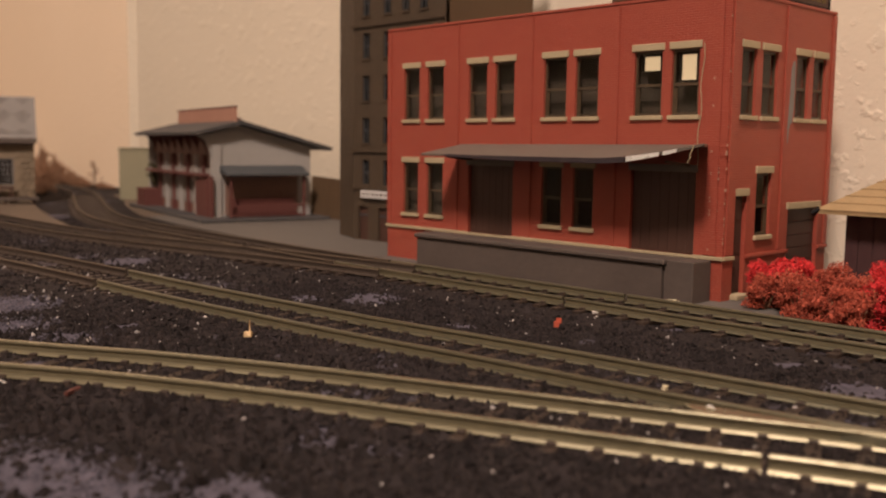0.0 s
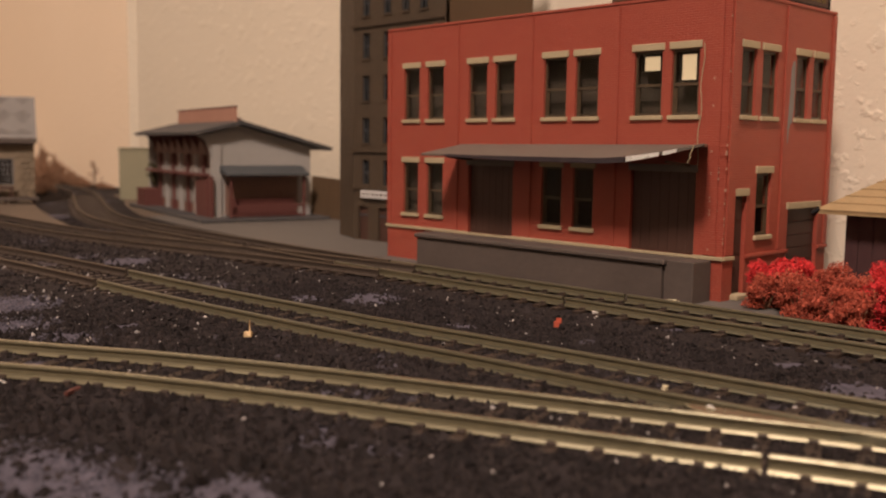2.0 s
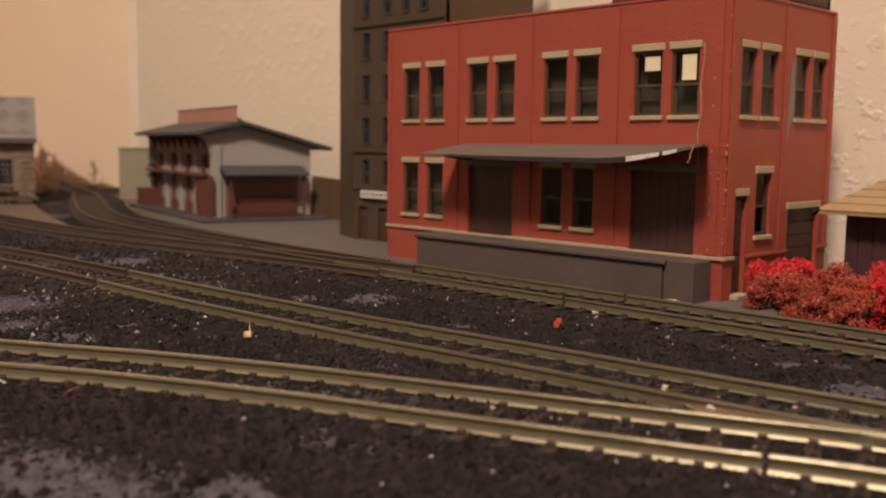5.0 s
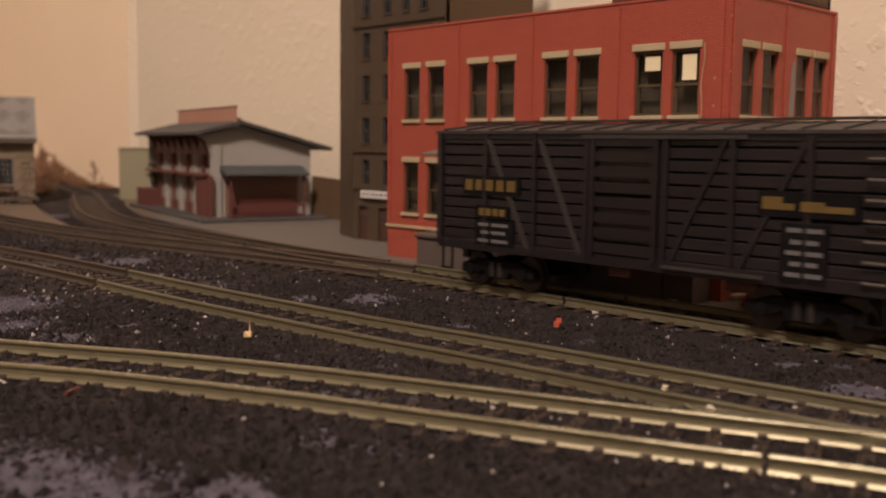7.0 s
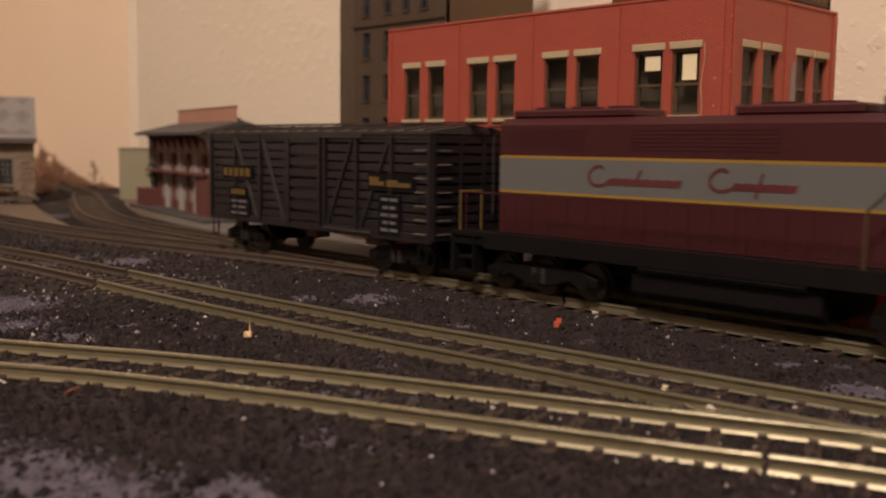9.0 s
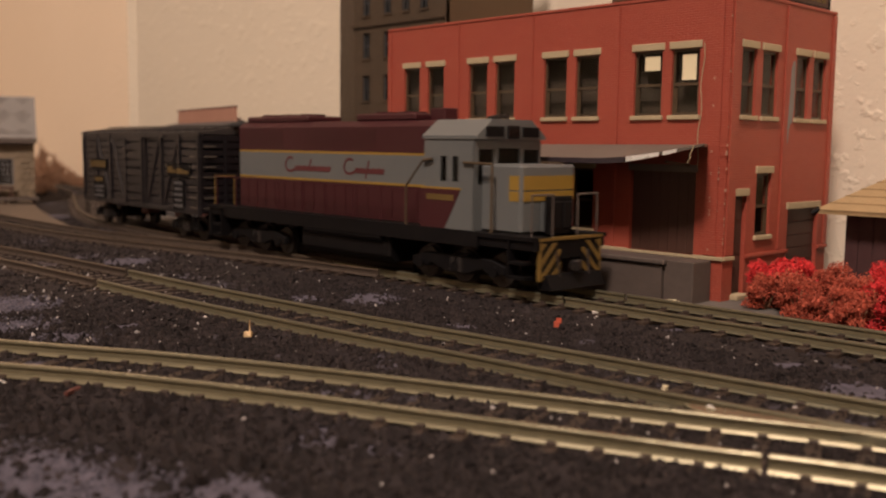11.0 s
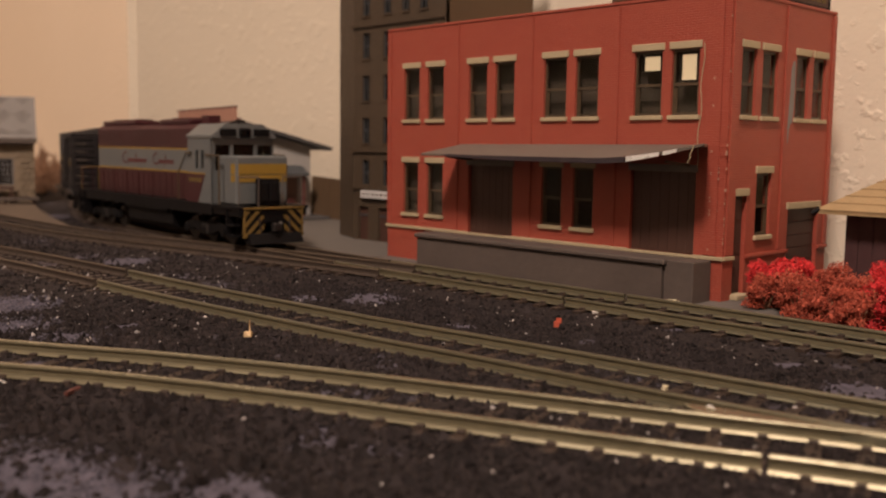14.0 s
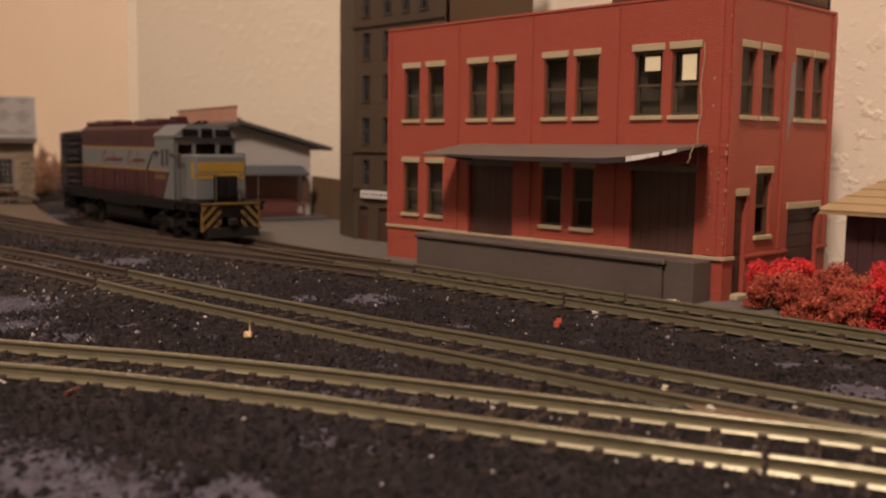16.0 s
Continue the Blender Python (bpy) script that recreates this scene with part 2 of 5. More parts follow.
def prism(bm, pts, axis, lo, hi):
    """Extrude a closed outline of (p, q) along an axis: 'x' takes (y, z), 'y' takes (x, z), 'z' takes (x, y)."""
    def at(p, q, h):
        return {"x": (h, p, q), "y": (p, h, q), "z": (p, q, h)}[axis]
    a = [bm.verts.new(at(p, q, lo)) for p, q in pts]
    b = [bm.verts.new(at(p, q, hi)) for p, q in pts]
    bm.faces.new(a), bm.faces.new(b[::-1])
    for i in range(len(pts)):
        bm.faces.new((a[i - 1], a[i], b[i], b[i - 1]))
    bmesh.ops.recalc_face_normals(bm, faces=bm.faces)


def mesh_of(name, bm, material, bevel=0.0):
    if bevel:
        bmesh.ops.bevel(bm, geom=list(bm.edges), offset=bevel, segments=1, affect="EDGES", clamp_overlap=True)
    bmesh.ops.recalc_face_normals(bm, faces=bm.faces)
    bmesh.ops.scale(bm, vec=(MM, MM, MM), verts=bm.verts)
    me = bpy.data.meshes.new(name)
    bm.to_mesh(me)
    bm.free()
    me.materials.append(material)
    return me


def part(name, bm, material, parent=None, label="", bevel=0.0):
    ob = new(name, mesh_of(name, bm, material, bevel))
    ob.parent = parent
    return tagged(ob, label)


def boxes(*dims):
    bm = bmesh.new()
    for d in dims:
        box(bm, *d)
    return bm


def thing(name, label, category, group="", kind="", at=(0, 0, 0), turn=0.0):
    ob = new(name)
    ob.matrix_world = pose(at[0] * MM, at[1] * MM, at[2] * MM, 0, 0, turn)
    return tagged(ob, label, category, group, kind)


def smooth_line(pts, step=1.0):
    """A centre line through control points, as evenly spaced (x, y) in mm."""
    p = np.array(pts, float)
    p = np.vstack([2 * p[0] - p[1], p, 2 * p[-1] - p[-2]])
    out = []
    for i in range(1, len(p) - 2):
        for t in np.linspace(0, 1, 24, endpoint=False):
            a, b, c, d = p[i - 1:i + 3]
            out.append(0.5 * (2 * b + (c - a) * t + (2 * a - 5 * b + 4 * c - d) * t * t + (3 * b - a - 3 * c + d) * t ** 3))
    out = np.array(out + [p[-2]])
    s = np.r_[0, np.cumsum(np.hypot(*np.diff(out, axis=0).T))]
    q = np.arange(0, s[-1], step)
    return np.c_[np.interp(q, s, out[:, 0]), np.interp(q, s, out[:, 1])]


# ---- track plan ----
LINE_A = smooth_line([(-300, -345), (-160, -258), (-100, -217), (-43.5, -183.7), (-22.5, -171.1), (9, -155.4), (38.6, -142.7), (71.2, -129), (95.7, -118.3), (150, -98.5), (215, -85.5), (300, -76)])
LINE_B = smooth_line([(-640, -175), (-480, -155), (-300, -134), (-230, -126), (-160, -121.5), (-107, -120), (-66, -117.5), (-23, -113.9), (8.5, -110), (42, -106.4), (64, -103.8), (85, -100.9), (150, -92), (240, -82), (400, -68), (600, -60)])
LINE_C = smooth_line([(-900, 114), (-800, 117), (-740, 110), (-690, 97), (-620, 75), (-560, 51), (-491, 23.5), (-420, -3.7), (-360, -20.5), (-300, -28), (-255, -30.6), (-200, -33.2), (-165, -34.8), (-110, -36), (-60, -36), (0, -36), (100, -36), (300, -36), (500, -36), (800, -36)])
LINE_D = smooth_line([(-640, -58), (-520, -66), (-427, -68), (-340, -69), (-280, -66), (-213, -56), (-168, -47.5), (-120, -41), (-80, -37.2)])
RAIL_TOP = 3.5


# ---- room and baseboard ----
def room():
    f = thing("floor", "brown carpeted room floor", "floor", kind="structure")
    part("carpet", boxes((-1900, 1900, -2300, 900, -960, -940)), M_CARPET, f)
    bm = boxes((-1900, 1900, -2300, 900, 1900, 1940))
    c = part("ceiling", bm, M_ROOM)
    tagged(c, "plain pale unseen ceiling, added to bounce light", "ceiling", kind="structure")
    # the wall behind the layout, in two boards that meet at a shallow angle
    for name, a, b in (("wall_north", (1900, -108), (-726, 175)), ("wall_corner", (-726, 175), (-739, 172)), ("wall_west", (-739, 172), (-1900, 240))):
        a, b = Vector((*a, 0)), Vector((*b, 0))
        d = (b - a).normalized()
        n = Vector((-d.y, d.x, 0)) * -1
        bm = bmesh.new()
        q = [a, b, b + n * 60, a + n * 60]
        prism(bm, [(v.x, v.y) for v in q], "z", -940, 1900)
        # the west board has its extra brightness in its colour
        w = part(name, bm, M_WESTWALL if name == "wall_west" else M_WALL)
        tagged(w, "warm white wall with rough trowelled texture", "wall", kind="structure")
    # unseen walls added round the layout to bounce the lamp's light
    for name, d in (("wall_east", (1900, 1960, -2300, 900)), ("wall_south", (-1960, 1960, -2360, -2300)), ("wall_side", (-1960, -1900, -2300, 900))):
        w = part(name, boxes((*d, -940, 1900)), M_ROOM)
        tagged(w, "plain pale unseen wall, added to bounce light", "wall", kind="structure")


def near_track(pts, lines):
    d = np.full(len(pts), 1e9)
    for l in lines:
        for q in l[::7]:
            d = np.minimum(d, np.hypot(pts[:, 0] - q[0], pts[:, 1] - q[1]))
    return d


def relief(x, y):
    v = Vector((x * 0.05, y * 0.05, 0.3))
    w = Vector((x * 0.35, y * 0.35, 5.1))
    return noise.noise(v) * 0.9 + noise.noise(w) * 0.55


def ground():
    """One sheet, finest in the foreground, banked up a little along the ties."""
    def axis(lo, hi, a, b, fine, coarse):
        return np.r_[np.arange(lo, a, coarse), np.arange(a, b, fine), np.arange(b, hi + coarse, coarse)]
    xs, ys = axis(-960, 840, -120, 150, 1.5, 7.0), axis(-345, 200, -215, -20, 1.5, 7.0)
    gx, gy = np.meshgrid(xs, ys)
    p = np.c_[gx.ravel(), gy.ravel()]
    d = near_track(p, (LINE_A, LINE_B, LINE_C, LINE_D))
    z = np.array([relief(*q) for q in p])
    bank = np.clip((22 - d) / 8, 0, 1)
    z = z * (1 - 0.5 * bank) * np.where(p[:, 1] > -14, 0.15, 1) - 0.75 * (1 - bank) * (p[:, 1] < -16) + np.where(p[:, 1] > -62, 0.12, 0.72) * bank
    z[p[:, 1] > -14] -= 0.2
    nx = len(xs)
    faces = [(j * nx + i, j * nx + i + 1, (j + 1) * nx + i + 1, (j + 1) * nx + i) for j in range(len(ys) - 1) for i in range(nx - 1)]
    me = bpy.data.meshes.new("ground")
    me.from_pydata((np.c_[p, z] * MM).tolist(), [], faces)
    me.shade_smooth()
    me.materials.append(M_GROUND)
    g = tagged(new("ground", me), "dark coal-black layout ground with bluish-grey bare patches", "ground", kind="structure")
    b = part("baseboard", boxes((-960, 840, -345, 200, -40, -6)), M_WOOD)
    tagged(b, "wooden layout baseboard under the ground cover", "board", kind="structure")
    t = thing("benchwork", "plain timber frame that carries the layout board", "table frame")
    for x in (-900, -320, 260, 800):
        for y in (-310, 20):
            part("leg", boxes((x - 22, x + 22, y - 22, y + 22, -940, -40)), M_WOOD, t)
    part("apron", boxes((-960, 840, -345, -327, -120, -40)), M_WOOD, t)
    return g


def street():
    bm = bmesh.new()
    prism(bm, [(-398, 19), (-335, 6), (-252, -4), (-178, -9), (-150, -13), (-150, 96), (-398, 128)], "z", -3, 0.35)
    s = part("pavement", bm, M_PAVE)
    tagged(s, "pale grey street surface beside the tracks", "pavement", kind="structure")
    bm = bmesh.new()
    prism(bm, [(-640, -50), (-520, -46), (-400, -46), (-350, -48), (-380, -40), (-430, -28), (-500, -8), (-560, 12), (-640, 30)], "z", -3, 0.5)
    s = part("pavement", bm, M_DIRT)
    tagged(s, "bare tan dirt yard before the stone house", "ground", kind="structure")
    bm = bmesh.new()
    prism(bm, [(-640, 108), (-560, 80), (-500, 53), (-445, 32), (-398, 17), (-398, 128), (-640, 152)], "z", -3, 0.3)
    s = part("pavement", bm, M_DIRT)
    tagged(s, "bare tan dirt beside the station platform", "ground", kind="structure")
    bm = boxes((-152, 70, -13, 80, -3, 0.2))
    s = part("pavement", bm, M_PAVE)
    tagged(s, "grey paved lot under the brick warehouse", "pavement", kind="structure")


def grains(name, count, region, size, material, label, seed, keep=None, lift=0.15):
    """Loose grit: little faceted lumps, joined into one mesh."""
    rng = np.random.default_rng(seed)
    x0, x1, y0, y1 = region
    base = np.array([(1, 0, 0), (-1, 0, 0), (0, 1, 0), (0, -1, 0), (0, 0, 1), (0, 0, -1)], float)
    tri = np.array([(0, 2, 4), (2, 1, 4), (1, 3, 4), (3, 0, 4), (2, 0, 5), (1, 2, 5), (3, 1, 5), (0, 3, 5)])
    p = np.c_[rng.uniform(x0, x1, count), rng.uniform(y0, y1, count)]
    if keep is not None:
        p = p[keep(p)]
    d = near_track(p, (LINE_A, LINE_B, LINE_C, LINE_D))
    bank = np.clip((22 - d) / 8, 0, 1)
    z = np.array([relief(*q) for q in p]) * (1 - 0.5 * bank) - 0.75 * (1 - bank) + np.where(p[:, 1] > -62, 0.12, 0.72) * bank
    n = len(p)
    r = rng.uniform(size[0], size[1], n) * rng.uniform(0.6, 1.0, n)
    r = np.where(d < 7.6, np.minimum(r, 0.6), r)
    r = np.where((p[:, 1] > -62) & (d < 14.5), np.minimum(r, 0.5), r)
    v = base[None] * rng.uniform(0.55, 1.25, (n, 6, 1)) * r[:, None, None]
    v += rng.normal(0, 0.22, (n, 6, 3)) * r[:, None, None]
    v += np.c_[p, z + lift * r][:, None]
    f = (tri[None] + 6 * np.arange(n)[:, None, None]).reshape(-1, 3)
    me = bpy.data.meshes.new(name)
    me.from_pydata((v.reshape(-1, 3) * MM).tolist(), [], f.tolist())
    me.materials.append(material)
    return tagged(new(name, me), label, "gravel", kind="stuff")


def ballast():
    off_rail = lambda p: near_track_ok(p)
    grains("ballast", 34000, (-115, 110, -215, -60), (0.35, 0.95), M_GRIT, "loose black coal ballast between the rails", 1, off_rail)
    grains("ballast", 16000, (-420, 120, -150, -14), (0.4, 1.0), M_GRIT, "black ballast along the far tracks", 2, off_rail)
    grains("ballast", 3000, (-90, 100, -215, -125), (0.7, 1.25), M_GRIT, "larger coal lumps before the near rails", 6, lambda p: near_track_ok(p) & (near_track(p, (LINE_A, LINE_B)) > 11.5), 0.05)
    grains("coal_lumps", 2600, (-80, 105, -215, -150), (1.0, 2.1), M_GRIT, "coarse brown-black coal lumps in the foreground", 12, lambda p: near_track_ok(p) & (near_track(p, (LINE_A, LINE_B)) > 12.5), -0.1)
    grains("coal_lumps", 900, (-300, 110, -160, -50), (0.9, 1.7), M_GRIT, "coarse coal lumps between the tracks", 13, lambda p: near_track_ok(p) & (near_track(p, (LINE_A, LINE_B, LINE_C, LINE_D)) > 12.0), -0.1)
    near_bare = lambda p: np.min([np.hypot(p[:, 0] - x, p[:, 1] - y) / r for x, y, r in BARE[:6]], axis=0) < 1.2
    grains("dust_grit", 60000, (-160, 100, -222, -50), (0.22, 0.6), M_BLUEGRIT, "bluish-grey dusty grit on bare patches", 8, near_bare, 0.1)
    grains("pale_grit", 620, (-230, 105, -175, -50), (0.22, 0.62), M_PALEGRIT, "scattered pale stone chips on the coal", 3, off_rail, 0.5)
    grains("pale_grit", 90, (-200, -60, -190, -120), (0.35, 0.85), M_PALEGRIT, "pale chips by the tracks", 4, off_rail, 0.5)


def near_track_ok(p):
    """Keep grit off the railheads themselves."""
    ok = np.ones(len(p), bool)
    for l in (LINE_A, LINE_B, LINE_C, LINE_D):
        d = np.full(len(p), 1e9)
        for q in l[::2]:
            d = np.minimum(d, np.hypot(p[:, 0] - q[0], p[:, 1] - q[1]))
        ok &= ~((d > 7.4) & (d < 10.3))
    rng = np.random.default_rng(9)
    for x, y, r in BARE:
        ok &= (np.hypot(p[:, 0] - x, p[:, 1] - y) > r * rng.uniform(0.4, 1.1, len(p))) | (rng.random(len(p)) < 0.12)
    return ok


# ---- track ----
def rail_mesh(line, side, lo=None, hi=None, metal=None):
    """One rail: head, web and foot swept along the line at half the gauge."""
    l = line if lo is None else line[(line[:, 0] >= lo) & (line[:, 0] <= hi)]
    t = np.gradient(l, axis=0)
    t /= np.hypot(*t.T)[:, None]
    nrm = np.c_[-t[:, 1], t[:, 0]]
    half = [(1.30, 1.0), (1.30, 1.10), (0.98, 1.46), (0.32, 1.66), (0.26, 2.72), (0.62, 2.92), (0.64, 3.30), (0.46, 3.5)]
    prof = [*half, *[(-o, z) for o, z in half[::-1]]]
    verts, faces, k = [], [], len(prof)
    for q, n in zip(l, nrm):
        for o, z in prof:
            w = q + n * (side + o)
            verts.append((w[0] * MM, w[1] * MM, z * MM))
    for i in range(len(l) - 1):
        for j in range(k):
            faces.append((i * k + j, i * k + (j + 1) % k, (i + 1) * k + (j + 1) % k, (i + 1) * k + j))
    faces += [tuple(range(k))[::-1], tuple(range((len(l) - 1) * k, len(l) * k))]
    me = bpy.data.meshes.new("rail")
    me.from_pydata(verts, [], faces)
    me.materials.append(metal or M_OLDRAIL), me.materials.append(M_FARWEB if metal is M_FARRAIL else M_WEB)
    tarnished = (3, 4, 5, 9, 10, 11)
    foot = (0, 1, 2, 12, 13, 14)
    me.materials.append(M_FARWEB if metal is M_FARRAIL else M_FOOT if metal is M_RAIL else M_OLDRAIL)
    for f in me.polygons:
        j = f.index % k if f.index < (len(l) - 1) * k else 0
        f.material_index = 1 if j in tarnished else 2 if j in foot else 0
    return me


def tie_mesh():
    bm = bmesh.new()
    box(bm, -1.25, 1.25, -13.4, 13.4, -0.9, 0.98)
    for s in (-8.85, 8.85):
        for o in (-1.5, 1.5):
            box(bm, -0.75, 0.75, s + o - 0.55, s + o + 0.55, 0.9, 1.62)
    return mesh_of("tie", bm, M_TIE, 0.12)


def track(label, line, lo, hi, tie_lo, tie_hi, gaps=()):
    tr = thing("railway_track", label, "track", "model railway tracks")
    for s in (-8.85, 8.85):
        cuts = [lo, *[g for side, g in gaps if side == np.sign(s)], hi]
        for a, b in zip(cuts[:-1], cuts[1:]):
            # stretches beyond x = -100 get the colour darkened for lost sheen
            r = new("rail", rail_mesh(line, s, a + (0.1 if a > lo else 0), b - (0.1 if b < hi else 0), M_RAIL if line is LINE_A else M_FARRAIL if b <= -100 else M_OLDRAIL))
            r.parent = tr
    me = tie_mesh()
    seg = np.r_[0, np.cumsum(np.hypot(*np.diff(line, axis=0).T))]
    rng = np.random.default_rng(7)
    for s in np.arange(0, seg[-1] - 3, 7.1):
        x, y = np.interp(s, seg, line[:, 0]), np.interp(s, seg, line[:, 1])
        if not tie_lo < x < tie_hi:
            continue
        x2, y2 = np.interp(s + 2, seg, line[:, 0]), np.interp(s + 2, seg, line[:, 1])
        t = new("tie", me)
        t.parent = tr
        t.matrix_basis = pose(x * MM, y * MM, rng.uniform(-0.1, 0.0) * MM, 0, 0, math.degrees(math.atan2(y2 - y, x2 - x)) + rng.uniform(-1.2, 1.2))
    return tr


def tracks():
    track("brass-railed model track on dark ties in coal ballast", LINE_A, -300, 215, -130, 160, ((-1, 81.5),))
    track("brass-railed siding curving through black ballast", LINE_B, -640, 600, -420, 200, ((-1, -135.0), (1, -150.0)))
    track("main model track running beside the warehouse dock", LINE_C, -890, 790, -640, 320, ((1, -118.0), (1, -14.0), (-1, -128.0), (-1, -22.0)))
    track("branch track parting from the main line", LINE_D, -640, -100, -520, -110)
    # frog filling where the two near tracks close up
    f = thing("track_frog", "brass filling of the turnout frog between rails", "track part")
    bm = bmesh.new()
    prism(bm, [(62, -116.6), (66, -115.0), (105, -106.2), (105, -107.4), (80, -114.6), (66, -119.6)], "z", 0.6, 3.2)
    part("frog_plate", bm, M_RAIL, f, bevel=0.15)


# ---- red brick warehouse ----
PANE_W = 9.2


def cut_wall(bm, length, height, holes, thick, m):
    """A wall in the plane y = 0, made of blocks round its rectangular holes (x0, x1, z0, z1)."""
    xs = sorted({0, length, *[h[0] for h in holes], *[h[1] for h in holes]})
    zs = sorted({0, height, *[h[2] for h in holes], *[h[3] for h in holes]})
    def solid(i, j):
        cx, cz = (xs[i] + xs[i + 1]) / 2, (zs[j] + zs[j + 1]) / 2
        return not any(h[0] < cx < h[1] and h[2] < cz < h[3] for h in holes)
    idx = {}
    def vert(x, y, z):
        k = (round(x, 3), round(y, 3), round(z, 3))
        if k not in idx:
            idx[k] = bm.verts.new(m @ Vector(k))
        return idx[k]
    nx, nz = len(xs) - 1, len(zs) - 1
    for i in range(nx):
        for j in range(nz):
            if not solid(i, j):
                continue
            x0, x1, z0, z1 = xs[i], xs[i + 1], zs[j], zs[j + 1]
            bm.faces.new([vert(*v) for v in ((x0, 0, z0), (x1, 0, z0), (x1, 0, z1), (x0, 0, z1))])
            bm.faces.new([vert(*v) for v in ((x0, thick, z1), (x1, thick, z1), (x1, thick, z0), (x0, thick, z0))])
            for di, dj, q in ((-1, 0, ((x0, z0), (x0, z1))), (1, 0, ((x1, z1), (x1, z0))), (0, -1, ((x1, z0), (x0, z0))), (0, 1, ((x0, z1), (x1, z1)))):
                a, b = i + di, j + dj
                if a < 0 or b < 0 or a >= nx or b >= nz or not solid(a, b):
                    (p0, q0), (p1, q1) = q
                    bm.faces.new([vert(*v) for v in ((p0, 0, q0), (p1, 0, q1), (p1, thick, q1), (p0, thick, q0))])


def sash_window(parent, m, x0, x1, z0, z1, blind=0.0, dx=0.0):
    """Double-hung window in a wall's own plane: frame, meeting rail, two panes, sill and lintel."""
    w = new("window")
    w.parent, w.matrix_basis = parent, Matrix.Translation(Vector((0, 0, 0)))
    zc = z0 + (z1 - z0) * 0.47
    def put(name, dims, mat, label="", bev=0.0, up=w):
        bm = bmesh.new()
        for d in dims:
            box(bm, *d, m)
        return part(name, bm, mat, up, label, bev)
    put("frame", [(x0, x0 + 0.7, 0.9, 1.6, z0, z1), (x1 - 0.7, x1, 0.9, 1.6, z0, z1), (x0 + 0.7, x1 - 0.7, 0.9, 1.6, z0, z0 + 0.8), (x0 + 0.7, x1 - 0.7, 0.9, 1.6, z1 - 0.8, z1), (x0 + 0.7, x1 - 0.7, 0.8, 1.7, zc - 0.4, zc + 0.4), (x0 + 0.7, x0 + 1.3, 1.3, 1.8, z0 + 0.8, zc - 0.4), (x1 - 1.3, x1 - 0.7, 1.3, 1.8, z0 + 0.8, zc - 0.4)], M_SASH, "dark brown sash frame")
    a = put("pane", [(x0 + 0.7, x1 - 0.7, 1.35, 1.5, z0 + 0.8, zc - 0.4)], M_GLASS)
    b = put("pane", [(x0 + 0.7, x1 - 0.7, 1.2, 1.35, zc + 0.4, z1 - 0.8)], M_GLASS)
    for q in (a, b):
        q.visible_shadow = False
    put("sill", [(x0 - 0.75, x1 + 0.75, -0.9, 1.0, z0 - 1.35, z0)], M_CREAM, "cream stone sill", 0.15)
    put("lintel", [(x0 - 0.85, x1 + 0.85, -0.55, 1.0, z1, z1 + 2.15)], M_CREAM, "cream stone lintel", 0.15)
    if blind:
        put("blind", [(x0 + 2.7 + dx, x1 - 2.0 + dx, 0.95, 1.1, z1 - 1.6 - blind, z1 - 1.6)], M_BLIND, "pale paper blind pulled part way down")


